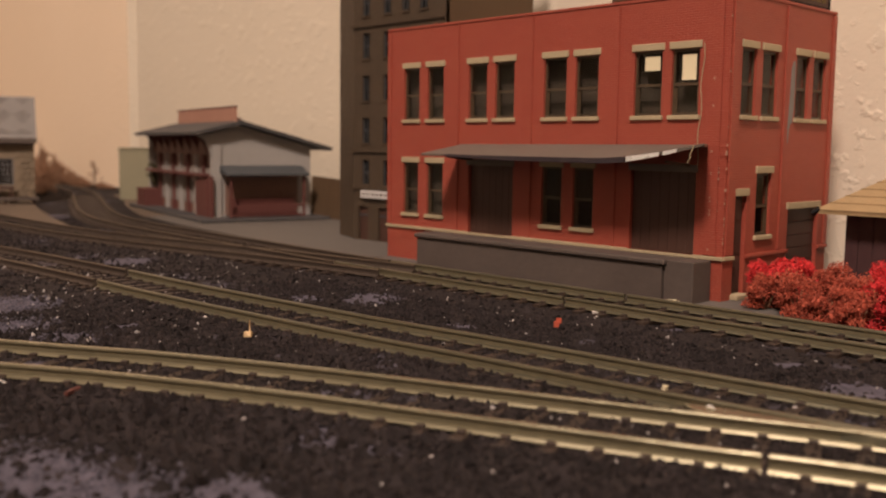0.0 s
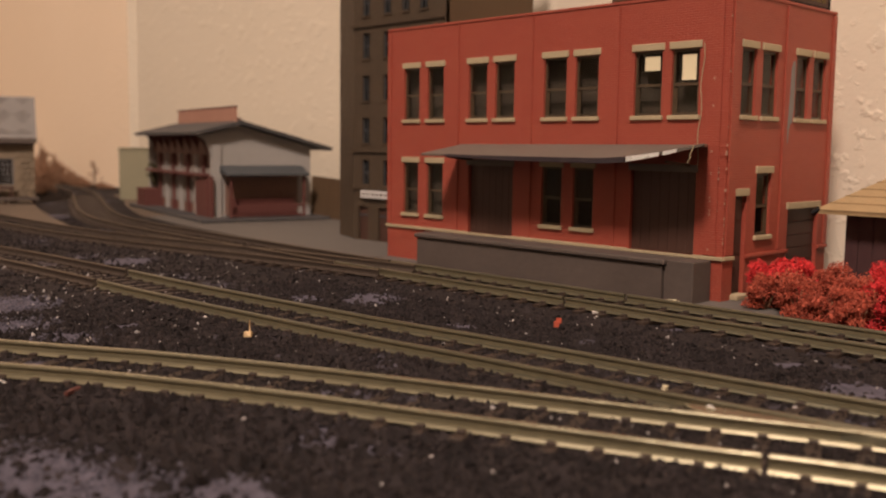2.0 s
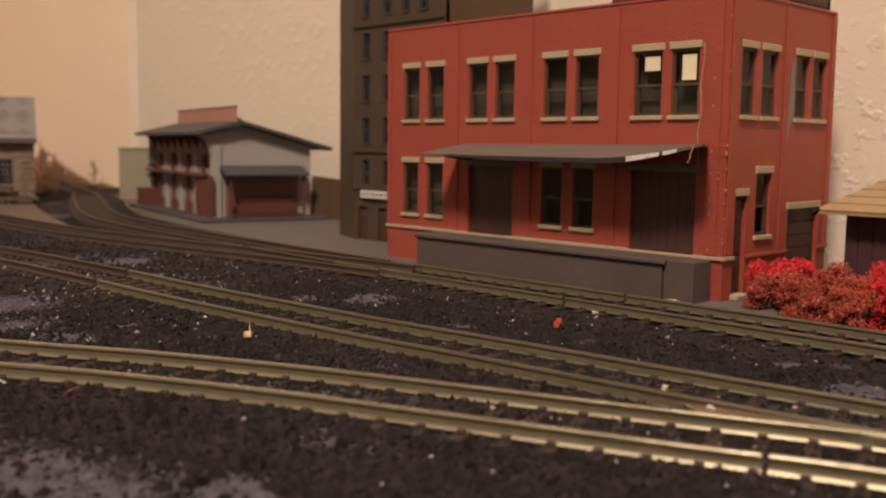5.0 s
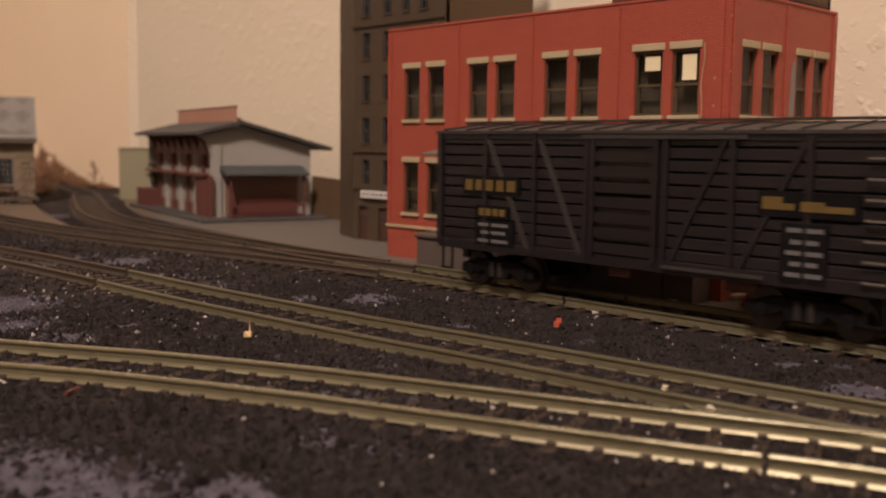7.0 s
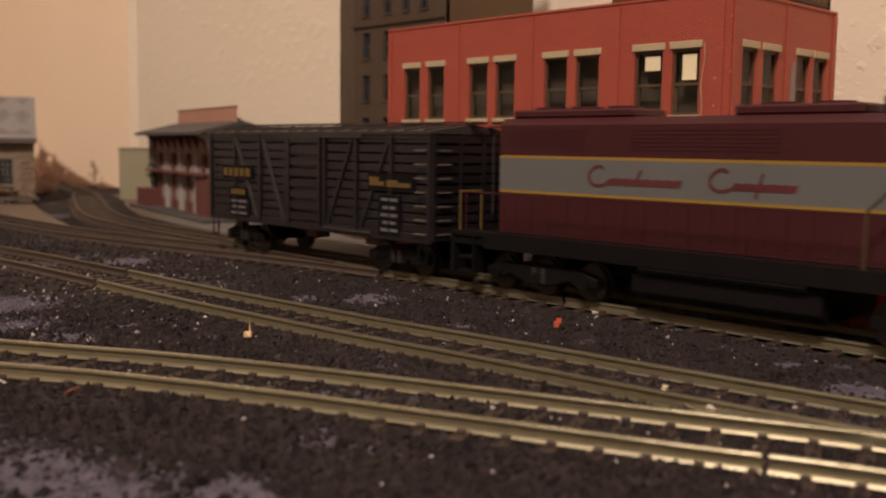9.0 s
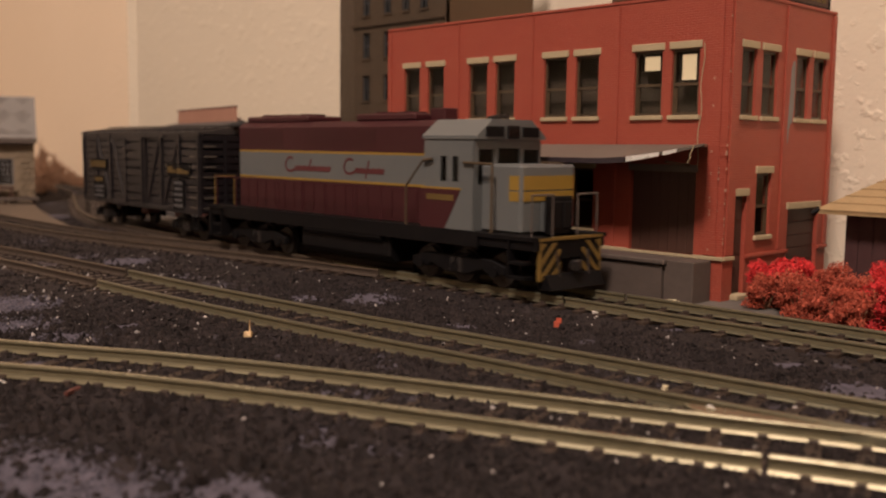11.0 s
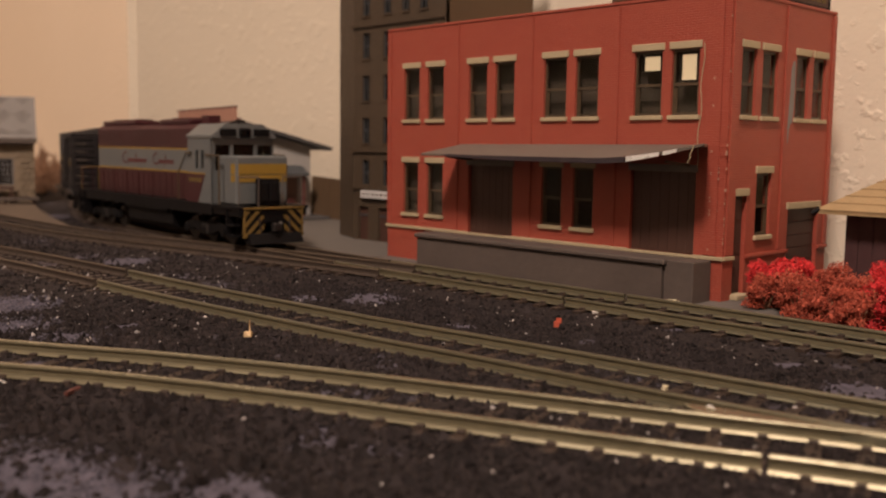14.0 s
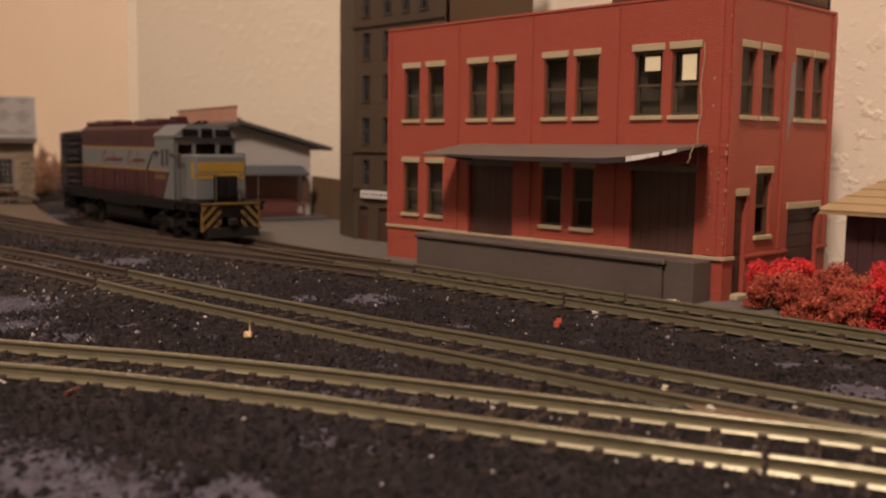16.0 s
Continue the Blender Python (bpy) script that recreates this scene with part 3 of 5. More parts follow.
def warehouse():
    b = thing("warehouse", "two-storey red brick warehouse with cream sills and dock awning", "building")
    H, L, D, T = 89.6, 151.6, 66.2, 2.6
    front = Matrix.Translation((-L, 0, 0))
    side = Matrix(((0, -1, 0, 0), (1, 0, 0, 0), (0, 0, 1, 0), (0, 0, 0, 1)))
    fx = lambda x: x + L
    upper = [(-142.0, -133.2), (-128.6, -119.6), (-106.2, -97.0), (-92.9, -83.7), (-70.1, -60.3), (-56.5, -47.1), (-33.2, -23.0), (-19.6, -10.1)]
    lower = [(-142.2, -133.6), (-128.6, -119.6), (-70.2, -61.4), (-56.5, -48.0)]
    doors = [(-105.8, -83.5), (-33.3, -9.8)]
    holes = [(fx(a), fx(c), 55.0, 74.7) for a, c in upper] + [(fx(a), fx(c), 18.5, 38.3) for a, c in lower] + [(fx(a), fx(c), 13.2, 38.6) for a, c in doors]
    bm = bmesh.new()
    cut_wall(bm, L, H, holes, T, front)
    part("front_wall", bm, M_BRICK, b)
    s_upper = [(6.6, 15.0), (18.7, 27.9), (39.9, 48.4), (51.5, 60.2)]
    s_holes = [(a, c, 55.0, 74.7) for a, c in s_upper] + [(18.0, 26.9, 18.8, 37.8), (5.9, 12.6, 0.9, 31.2), (38.7, 59.6, 0.9, 26.2)]
    bm = bmesh.new()
    cut_wall(bm, D - 2 * T, H, [(a - T, c - T, z0, z1) for a, c, z0, z1 in s_holes], T, side @ Matrix.Translation((T, 0, 0)))
    part("side_wall", bm, M_BRICK, b)
    part("back_wall", boxes((-L, 0, D - T, D, 0, H)), M_BRICK, b)
    part("end_wall", boxes((-L, -L + T, T, D - T, 0, H)), M_BRICK, b)
    part("roof", boxes((-L + T, -T, T, D - T, 82.5, 84)), M_ROOF, b, "dark flat roof behind the parapet")
    # solid block whose dark colour stands for the shaded rooms
    part("interior", boxes((-L + T + 0.2, -T - 9.0, 5.2, D - T - 0.2, 0.5, 82)), M_DARKIN, b, "dark-coloured block in place of the shaded inside")
    part("coping", boxes((-L - 0.3, 0.3, -0.35, T, H, H + 1.0), (-T, 0.35, T, D, H, H + 1.0), (-L - 0.3, -L + T, T, D, H, H + 1.0), (-L + T, -T, D - T, D + 0.2, H, H + 1.0)), M_BRICK, b, bevel=0.2)
    # pilasters that frame the bays
    for x, w in ((-150.6, 2.0), (-111.8, 1.1), (-75.6, 1.1), (-39.6, 1.1), (-4.4, 4.2)):
        part("pilaster", boxes((x - w / 2, x + w / 2, -0.55, 0.02, 13.7, 89.2)), M_BRICK, b, bevel=0.1)
    for y, w in ((3.0, 4.4), (32.8, 1.3), (64.6, 2.4)):
        part("pilaster", boxes((-0.02, 0.55, y - w / 2, y + w / 2, 13.7, 89.2)), M_BRICK, b, bevel=0.1)
    # water table band, broken by the doors
    for x0, x1 in ((-152.2, -105.8), (-83.5, -33.3), (-9.8, 0.7)):
        part("belt_course", boxes((x0, x1, -0.8, 0.02, 12.3, 13.4)), M_CREAM, b, "cream stone belt course", 0.12)
    for x0, x1 in doors:
        part("belt_course", boxes((x0, x1, -0.8, 1.2, 12.3, 13.2)), M_CREAM, b, "cream stone door sill", 0.12)
    for y0, y1 in ((0.0, 5.9), (12.6, 38.7), (59.6, 66.4)):
        part("belt_course", boxes((-0.02, 0.8, y0, y1, 12.3, 13.4)), M_BRICK if y0 > 5 else M_CREAM, b, bevel=0.12)
    blinds = {6: (4.4, 0.6), 7: (7.6, 0.4)}
    for i, (a, c) in enumerate(upper):
        bl, dx = blinds.get(i, (0, 0))
        sash_window(b, front, fx(a), fx(c), 55.0, 74.7, bl, dx)
    for a, c in lower:
        sash_window(b, front, fx(a), fx(c), 18.5, 38.3)
    for a, c in s_upper:
        sash_window(b, side, a, c, 55.0, 74.7)
    sash_window(b, side, 18.0, 26.9, 18.8, 37.8)
    # freight doors on the dock: boarded leaves with rails
    for x0, x1 in doors:
        d = new("freight_door")
        d.parent = b
        part("leaf", boxes((x0, x1, 1.6, 2.2, 13.2, 38.6)), M_DOOR, d, "dark brown freight door")
        n = 7
        for i in range(n):
            w = (x1 - x0) / n
            part("board", boxes((x0 + i * w + 0.05, x0 + (i + 1) * w - 0.05, 1.46, 1.6, 13.3, 38.5)), M_DOOR, d)
        part("lintel", boxes((x0 - 0.6, x1 + 0.6, -0.5, 0.9, 38.0, 40.2)), M_AWN, d, "grey door lintel")
    d = new("door")
    d.parent = b
    part("leaf", boxes((-2.0, -1.4, 5.9, 12.6, 0.9, 31.2)), M_DOOR, d, "narrow dark brown door")
    for z0, z1 in ((3, 12), (14, 22), (24, 30)):
        part("panel", boxes((-1.4, -1.1, 7.0, 11.5, z0, z1)), M_DOOR, d)
    part("lintel", boxes((-0.9, 0.55, 5.0, 13.4, 31.2, 33.4)), M_CREAM, d, "cream stone lintel", 0.12)
    part("doorstep", boxes((-1.4, 2.4, 5.2, 13.2, 0.2, 1.7)), M_CREAM, d, "worn stone doorstep", 0.2)
    d = new("garage_door")
    d.parent = b
    for i in range(6):
        part("panel", boxes((-1.9, -1.3, 38.7, 59.6, 0.9 + i * 4.2, 0.9 + i * 4.2 + 4.0)), M_DOOR, d)
    part("lintel", boxes((-0.9, 0.55, 37.6, 60.6, 26.2, 28.3)), M_CREAM, d, "cream stone lintel", 0.12)
    # peeled grey paint scar and a dried glue run beside the pilasters
    bm = bmesh.new()
    prism(bm, [(36.6, 70), (37.4, 72.4), (38.9, 73), (39.2, 66), (39.0, 57), (38.4, 53.6), (37.2, 53.0), (36.6, 51), (36.2, 47.2), (35.7, 47.0), (35.6, 52), (35.9, 57), (36.3, 62)], "x", 0.02, 0.10)
    part("bare_patch", bm, M_TILE, b, "bare grey patch where brick paint is missing")
    bm = bmesh.new()
    for q in range(9):
        z = 76 - q * 4.2
        x = -8.5 + 0.45 * math.sin(q * 1.7) - q * 0.12
        cyl(bm, (x, -0.35, z), (-8.5 + 0.45 * math.sin((q + 1) * 1.7) - (q + 1) * 0.12, -0.35, z - 4.3), 0.15, n=6)
    part("downpipe", bm, M_CREAM, b, "thin bent pale wire downpipe")
    # chipped paint on the corner
    rng = random.Random(21)
    for _ in range(34):
        z = rng.choice((rng.uniform(14, 46), rng.uniform(14, 88)))
        x = rng.choice((0.45, 0.3, -2.0, -4.6))
        w, q = rng.uniform(0.12, 0.35), rng.uniform(0.2, 0.9)
        part("paint_chip", boxes((x - w, x + w, -0.64, -0.5, z, z + q)), M_SIGNRED, b)
    return b


def awning():
    a = thing("dock_awning", "grey sheet awning over the dock, bent up at one end", "awning")
    bm = bmesh.new()
    n = 26
    rows = []
    for k in range(2):
        for i in range(n + 1):
            u = i / n
            xb, xf = -109 + u * 103.0, -113.5 + u * 116.2
            zf = 42.2 + 4.3 * max(0, (u - 0.70) / 0.30) ** 1.5 - 0.35 * math.sin(u * math.pi)
            zb = 45.7 + 0.6 * u
            rows.append((bm.verts.new((xb, -0.4, zb - 0.8 * k)), bm.verts.new((xf, -16.5, zf - 0.8 * k))))
    top, bot = rows[:n + 1], rows[n + 1:]
    for i in range(n):
        bm.faces.new((top[i][0], top[i + 1][0], top[i + 1][1], top[i][1]))
        bm.faces.new((bot[i][0], bot[i][1], bot[i + 1][1], bot[i + 1][0]))
        bm.faces.new((top[i][1], top[i + 1][1], bot[i + 1][1], bot[i][1]))
        bm.faces.new((top[i][0], bot[i][0], bot[i + 1][0], top[i + 1][0]))
    for e in (0, n):
        bm.faces.new((top[e][0], top[e][1], bot[e][1], bot[e][0]))
    part("sheet", bm, M_AWN, a)
    # turned-down front lip: dark paint, scraped to bare metal near one end
    def lip(u0, u1, drop0, drop1, mat, label, steps=6):
        bm = bmesh.new()
        cols = []
        for k in range(steps + 1):
            f = k / steps
            u = u0 + (u1 - u0) * f
            x = -113.5 + u * 116.2
            z = 42.2 + 4.3 * max(0, (u - 0.70) / 0.30) ** 1.5 - 0.35 * math.sin(u * math.pi)
            drop = drop0 + (drop1 - drop0) * f
            cols.append([bm.verts.new(v) for v in ((x, -16.52, z), (x, -16.86, z), (x, -16.86, z - drop), (x, -16.52, z - drop))])
        for c, d in zip(cols[:-1], cols[1:]):
            for k in range(4):
                bm.faces.new((c[k - 1], c[k], d[k], d[k - 1]))
        bm.faces.new(cols[0]), bm.faces.new(cols[-1][::-1])
        part("lip", bm, mat, a, label)
    lip(0.0, 0.1, 0.6, 0.7, M_AWN, "grey awning lip")
    lip(0.102, 0.4, 0.8, 1.5, M_LIP, "dark painted awning lip")
    lip(0.402, 0.772, 1.5, 1.7, M_LIP, "dark painted awning lip")
    lip(0.776, 0.874, 1.55, 1.15, M_FOIL, "lip scraped to bright bare metal")
    lip(0.886, 0.925, 1.15, 0.95, M_FOIL, "lip scraped to bright bare metal")
    lip(0.928, 1.0, 0.95, 0.5, M_AWN, "grey awning lip")
    bm = bmesh.new()
    drip = [(-0.4, -17.0, 46.0), (-0.9, -17.1, 44.2), (-1.5, -17.1, 43.4), (-1.3, -17.1, 42.4), (-2.2, -17.1, 41.0)]
    for p0, p1 in zip(drip[:-1], drip[1:]):
        cyl(bm, p0, p1, 0.17, n=6)
    part("loose_thread", bm, M_CREAM, a, "pale glue thread hanging from the edge")
    for x in (-104, -57, -12):
        bm = bmesh.new()
        cyl(bm, (x, -0.2, 40), (x, -13, 41.2), 0.4, n=6)
        part("bracket", bm, M_SASH, a)


def dock():
    d = thing("loading_dock", "long grey-brown loading dock against the warehouse", "loading dock")
    part("body", boxes((-121, -13, -11.5, -0.9, 0.2, 10.6)), M_DOCK, d)
    part("deck", boxes((-122.0, -11.8, -12.5, -0.9, 10.8, 12.4)), M_DOCK, d, "overhanging deck with rounded edge", 0.4)
    part("end_block", boxes((-12.9, -3.0, -10.6, -0.9, 0.2, 12.3)), M_DOCK, d, bevel=0.2)


def roof_sign():
    s = thing("roof_sign", "dark framed rooftop sign with pale unreadable letters", "sign")
    part("frame", boxes((-3.2, -2.4, 26, 66, 90.6, 92.0), (-3.2, -2.4, 26, 66, 100, 101), (-3.2, -2.4, 26, 27, 92, 100), (-3.2, -2.4, 65, 66, 92, 100)), M_BLACK, s)
    part("board", boxes((-3.1, -2.6, 27, 65, 92, 100)), M_DOOR, s)
    for i in range(9):
        part("letter_bar", boxes((-2.6, -2.35, 29 + i * 3.9, 31.4 + i * 3.9, 93.2, 98.6)), M_GOLD, s)
    for y in (30, 46, 62):
        part("strut", boxes((-9, -3.2, y - 0.4, y + 0.4, 84, 85), (-3.6, -2.8, y - 0.4, y + 0.4, 84, 90.6)), M_BLACK, s)
    v = thing("roof_vent", "small dark metal roof vent", "vent")
    part("stack", boxes((-46, -38, 6, 12, 84, 91.5)), M_SASH, v)
    part("cap", boxes((-46.8, -37.2, 5.2, 12.8, 91.5, 92.8)), M_SASH, v, bevel=0.3)


# ---- neighbouring buildings ----
def brown_block():
    b = thing("brick_office_block", "tall dark brown brick office block with narrow windows", "building")
    Hh = 150
    bm = bmesh.new()
    m = Matrix.Translation((-216, 33, 0))
    floors = [26.5 + 19.4 * i for i in range(6)]
    cols = [(6.5, 11.8), (21.5, 26.8), (34, 39.3), (46, 51.3)]
    holes = [(a, c, z, z + 11.5) for a, c in cols for z in floors] + [(3.8, 11.0, 0.5, 16), (18.5, 29, 0.5, 16)]
    cut_wall(bm, 62.6, Hh, holes, 2, m)
    part("front_wall", bm, M_BROWN, b)
    bm = bmesh.new()
    prism(bm, [(-216, 33), (-237, 41), (-237, 43), (-214, 35)], "z", 0, Hh)
    part("corner_wall", bm, M_BROWN, b)
    part("body", boxes((-236, -154.4, 44, 88, 0, Hh - 4)), M_BROWN, b)
    # plain side, a lighter brown than the brick front
    part("side_wall", boxes((-154.4, -153.4, 33.2, 88, 0, Hh)), M_TANBLOCK, b, "plain side wall, lighter brown than the front")
    part("side_cap", boxes((-153.4, -152.6, 33.2, 88, 120, 122)), M_TANBLOCK, b)
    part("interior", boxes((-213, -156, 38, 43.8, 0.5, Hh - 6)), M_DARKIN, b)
    for z in (24.2, 41.5, 99):
        part("cornice", boxes((-217, -153.4, 32.0, 33.0, z, z + 1.4)), M_BROWN, b)
    for a, c in cols:
        for z in floors:
            w = new("window")
            w.parent = b
            x0, x1 = -216 + a, -216 + c
            part("frame", boxes((x0, x0 + 0.6, 33.8, 34.4, z, z + 11.5), (x1 - 0.6, x1, 33.8, 34.4, z, z + 11.5), (x0, x1, 33.7, 34.5, z + 5.4, z + 6.1), ((x0 + x1) / 2 - 0.25, (x0 + x1) / 2 + 0.25, 33.9, 34.3, z, z + 11.5)), M_SLATE, w, "grey sash frame")
            part("pane", boxes((x0 + 0.6, x1 - 0.6, 34.45, 34.6, z, z + 11.5)), M_GLASS, w).visible_shadow = False
            part("sill", boxes((x0 - 0.5, x1 + 0.5, 32.4, 33.4, z - 0.9, z)), M_BROWN, w)
    for a, c in ((3.8, 11.0), (18.5, 29.0)):
        d = new("shop_door")
        d.parent = b
        part("leaf", boxes((-216 + a, -216 + c, 34.2, 34.8, 0.5, 16)), M_DOOR, d)
        part("transom", boxes((-216 + a, -216 + c, 33.8, 34.2, 11.6, 12.4)), M_SLATE, d)
    s = thing("shop_sign", "narrow white sign board with dark unreadable lettering", "sign")
    part("board", boxes((-208.5, -180, 31.2, 32.0, 20.4, 23.8)), M_SIGNWHITE, s)
    for i in range(8):
        part("letter_bar", boxes((-207 + i * 3.2, -205 + i * 3.2, 31.05, 31.2, 21.7, 22.5)), M_DOCK, s)


def depot():
    """Built square in its own space: x along the ridge away from the gable, y across, then turned."""
    d = thing("station_depot", "pale station building with low dark roof and red brick side", "building", at=(-349, 34, 0), turn=167.8)
    # in this space x runs to the far end, -y towards the back of the gable
    Lh, Wd = 138, 61.5
    prof = [(0, 0), (-Wd, 0), (-Wd, 43.2), (-17, 55.2), (0, 50.6)]
    bm = bmesh.new()
    prism(bm, prof, "x", 0, 2)
    part("gable_wall", bm, M_WHITEWALL, d, "pale grey stucco gable wall")
    bm = bmesh.new()
    prism(bm, prof, "x", Lh - 2, Lh)
    part("far_gable", bm, M_WHITEWALL, d)
    part("track_wall", boxes((4, Lh - 2, -5, -3, 0, 50)), M_OLDBRICK, d, "faded brick wall facing the tracks")
    part("back_wall", boxes((2, Lh - 2, -Wd, -Wd + 2, 0, 43)), M_WHITEWALL, d)
    bm = bmesh.new()
    prism(bm, [(11, 49.4), (11, 51.2), (-17, 58.0), (-Wd - 12, 43.2), (-Wd - 12, 41.2), (-17, 55.8)], "x", -6, Lh - 6)
    part("roof", bm, M_ROOF, d, "dark shallow roof with wide eaves")
    bm = bmesh.new()
    prism(bm, [(0.02, 37), (1.2, 42), (4.0, 46.8), (8.6, 49.6), (0.02, 50.4)], "x", -0.2, 1.8)
    part("gable_bracket", bm, M_WHITEWALL, d)
    part("fascia", boxes((-6.3, -6, -17, -16, 55.4, 58.2)), M_ROOF, d)
    # curved eave brackets and brick piers along the track side
    for i in range(9):
        x = 3 + i * 15.9
        bm = bmesh.new()
        arc = [(10 * (1 - math.cos(a)) - 3, 38 + 12 * math.sin(a)) for a in np.linspace(0, 1.5, 7)]
        prism(bm, [(-3, 38), *[(q, z) for q, z in arc], (-3, 50)], "x", x - 0.6, x + 0.6)
        part("eave_bracket", bm, M_MAROON, d)
        part("pier", boxes((x - 1.4, x + 1.4, -3, -0.6, 0, 38)), M_WHITEWALL if i % 2 == 0 else M_MAROON, d)
        if i < 8:
            w = new("window")
            w.parent = d
            part("frame", boxes((x + 4, x + 5, -3, -2.2, 8, 22), (x + 13, x + 14, -3, -2.2, 8, 22), (x + 4, x + 14, -3, -2.2, 22, 23), (x + 8.6, x + 9.4, -3, -2.2, 8, 22)), M_WHITEWALL, w, "white window frame")
            part("pane", boxes((x + 5, x + 13, -2.95, -2.7, 8, 22)), M_SASH, w)
            part("arch", boxes((x + 3, x + 15, -3, -2.0, 27, 30)), M_WHITEWALL, w)
    part("canopy", boxes((6, Lh - 6, -3, 4, 25.4, 27)), M_MAROON, d, "narrow red canopy along the track side")
    part("baggage_bay", boxes((-4, 2, 0.2, 1.6, 0, 26), (2, 24, 0.2, 2.2, 0, 24)), M_MAROON, d, "dark red boarded bay")
    part("dado", boxes((Lh - 22, Lh - 2, -1, 9, 0, 14)), M_MAROON, d)
    # gable-end porch
    bm = bmesh.new()
    prism(bm, [(-0.2, 32.2), (-13, 27.6), (-13, 26.2), (-0.2, 28.0)], "y", -56, -4.5)
    part("porch_roof", bm, M_SLATE, d, "blue-grey sloping porch roof", 0.3)
    part("porch_recess", boxes((-0.6, -0.1, -53, -8, 3, 27.4)), M_OLDBRICK, d, "shaded brown porch wall")
    part("porch_rail", boxes((-10.5, -9.7, -53, -7, 8.4, 9.6), (-10.5, -9.7, -53, -7, 3.0, 4.0)), M_MAROON, d, "red porch rail")
    part("bench", boxes((-6, -2, -50, -10, 2.2, 9), (-2.6, -1.6, -50, -10, 9, 13)), M_MAROON, d, "dark red bench")
    for y in (-53, -8):
        part("porch_post", boxes((-10.8, -9.6, y - 0.7, y + 0.7, 0, 27.4)), M_MAROON, d)
    part("corner_pilaster", boxes((-1.2, -0.2, -5.4, -0.2, 0, 44)), M_WHITEWALL, d)
    part("platform", boxes((-20, Lh + 8, -66, 12, 0.36, 2.2)), M_ROOF, d, "low dark asphalt platform", 0.4)
    s = thing("ridge_board", "faded red billboard along the station roof ridge", "sign", at=(-349, 34, 0), turn=167.8)
    part("board", boxes((8, 124, -18.5, -17, 56.6, 66)), M_SIGNRED, s)
    part("frame", boxes((7.4, 124.6, -18.8, -16.8, 66, 66.9)), M_MAROON, s)
    for x in (12, 40, 68, 96, 120):
        part("brace", boxes((x - 0.5, x + 0.5, -22, -18.5, 55.0, 60)), M_MAROON, s)


def board_fence():
    f = thing("board_fence", "dark brown board fence between station and office block", "fence")
    for i in range(17):
        x = -338 + i * 6.1
        part("board", boxes((x, x + 5.8, 96.5 - 0.03 * i, 98 - 0.03 * i, 0.3, 25.5 - i * 0.28)), M_TANBLOCK, f)
    part("rail", boxes((-338, -234, 98, 98.8, 14, 16)), M_TANBLOCK, f)


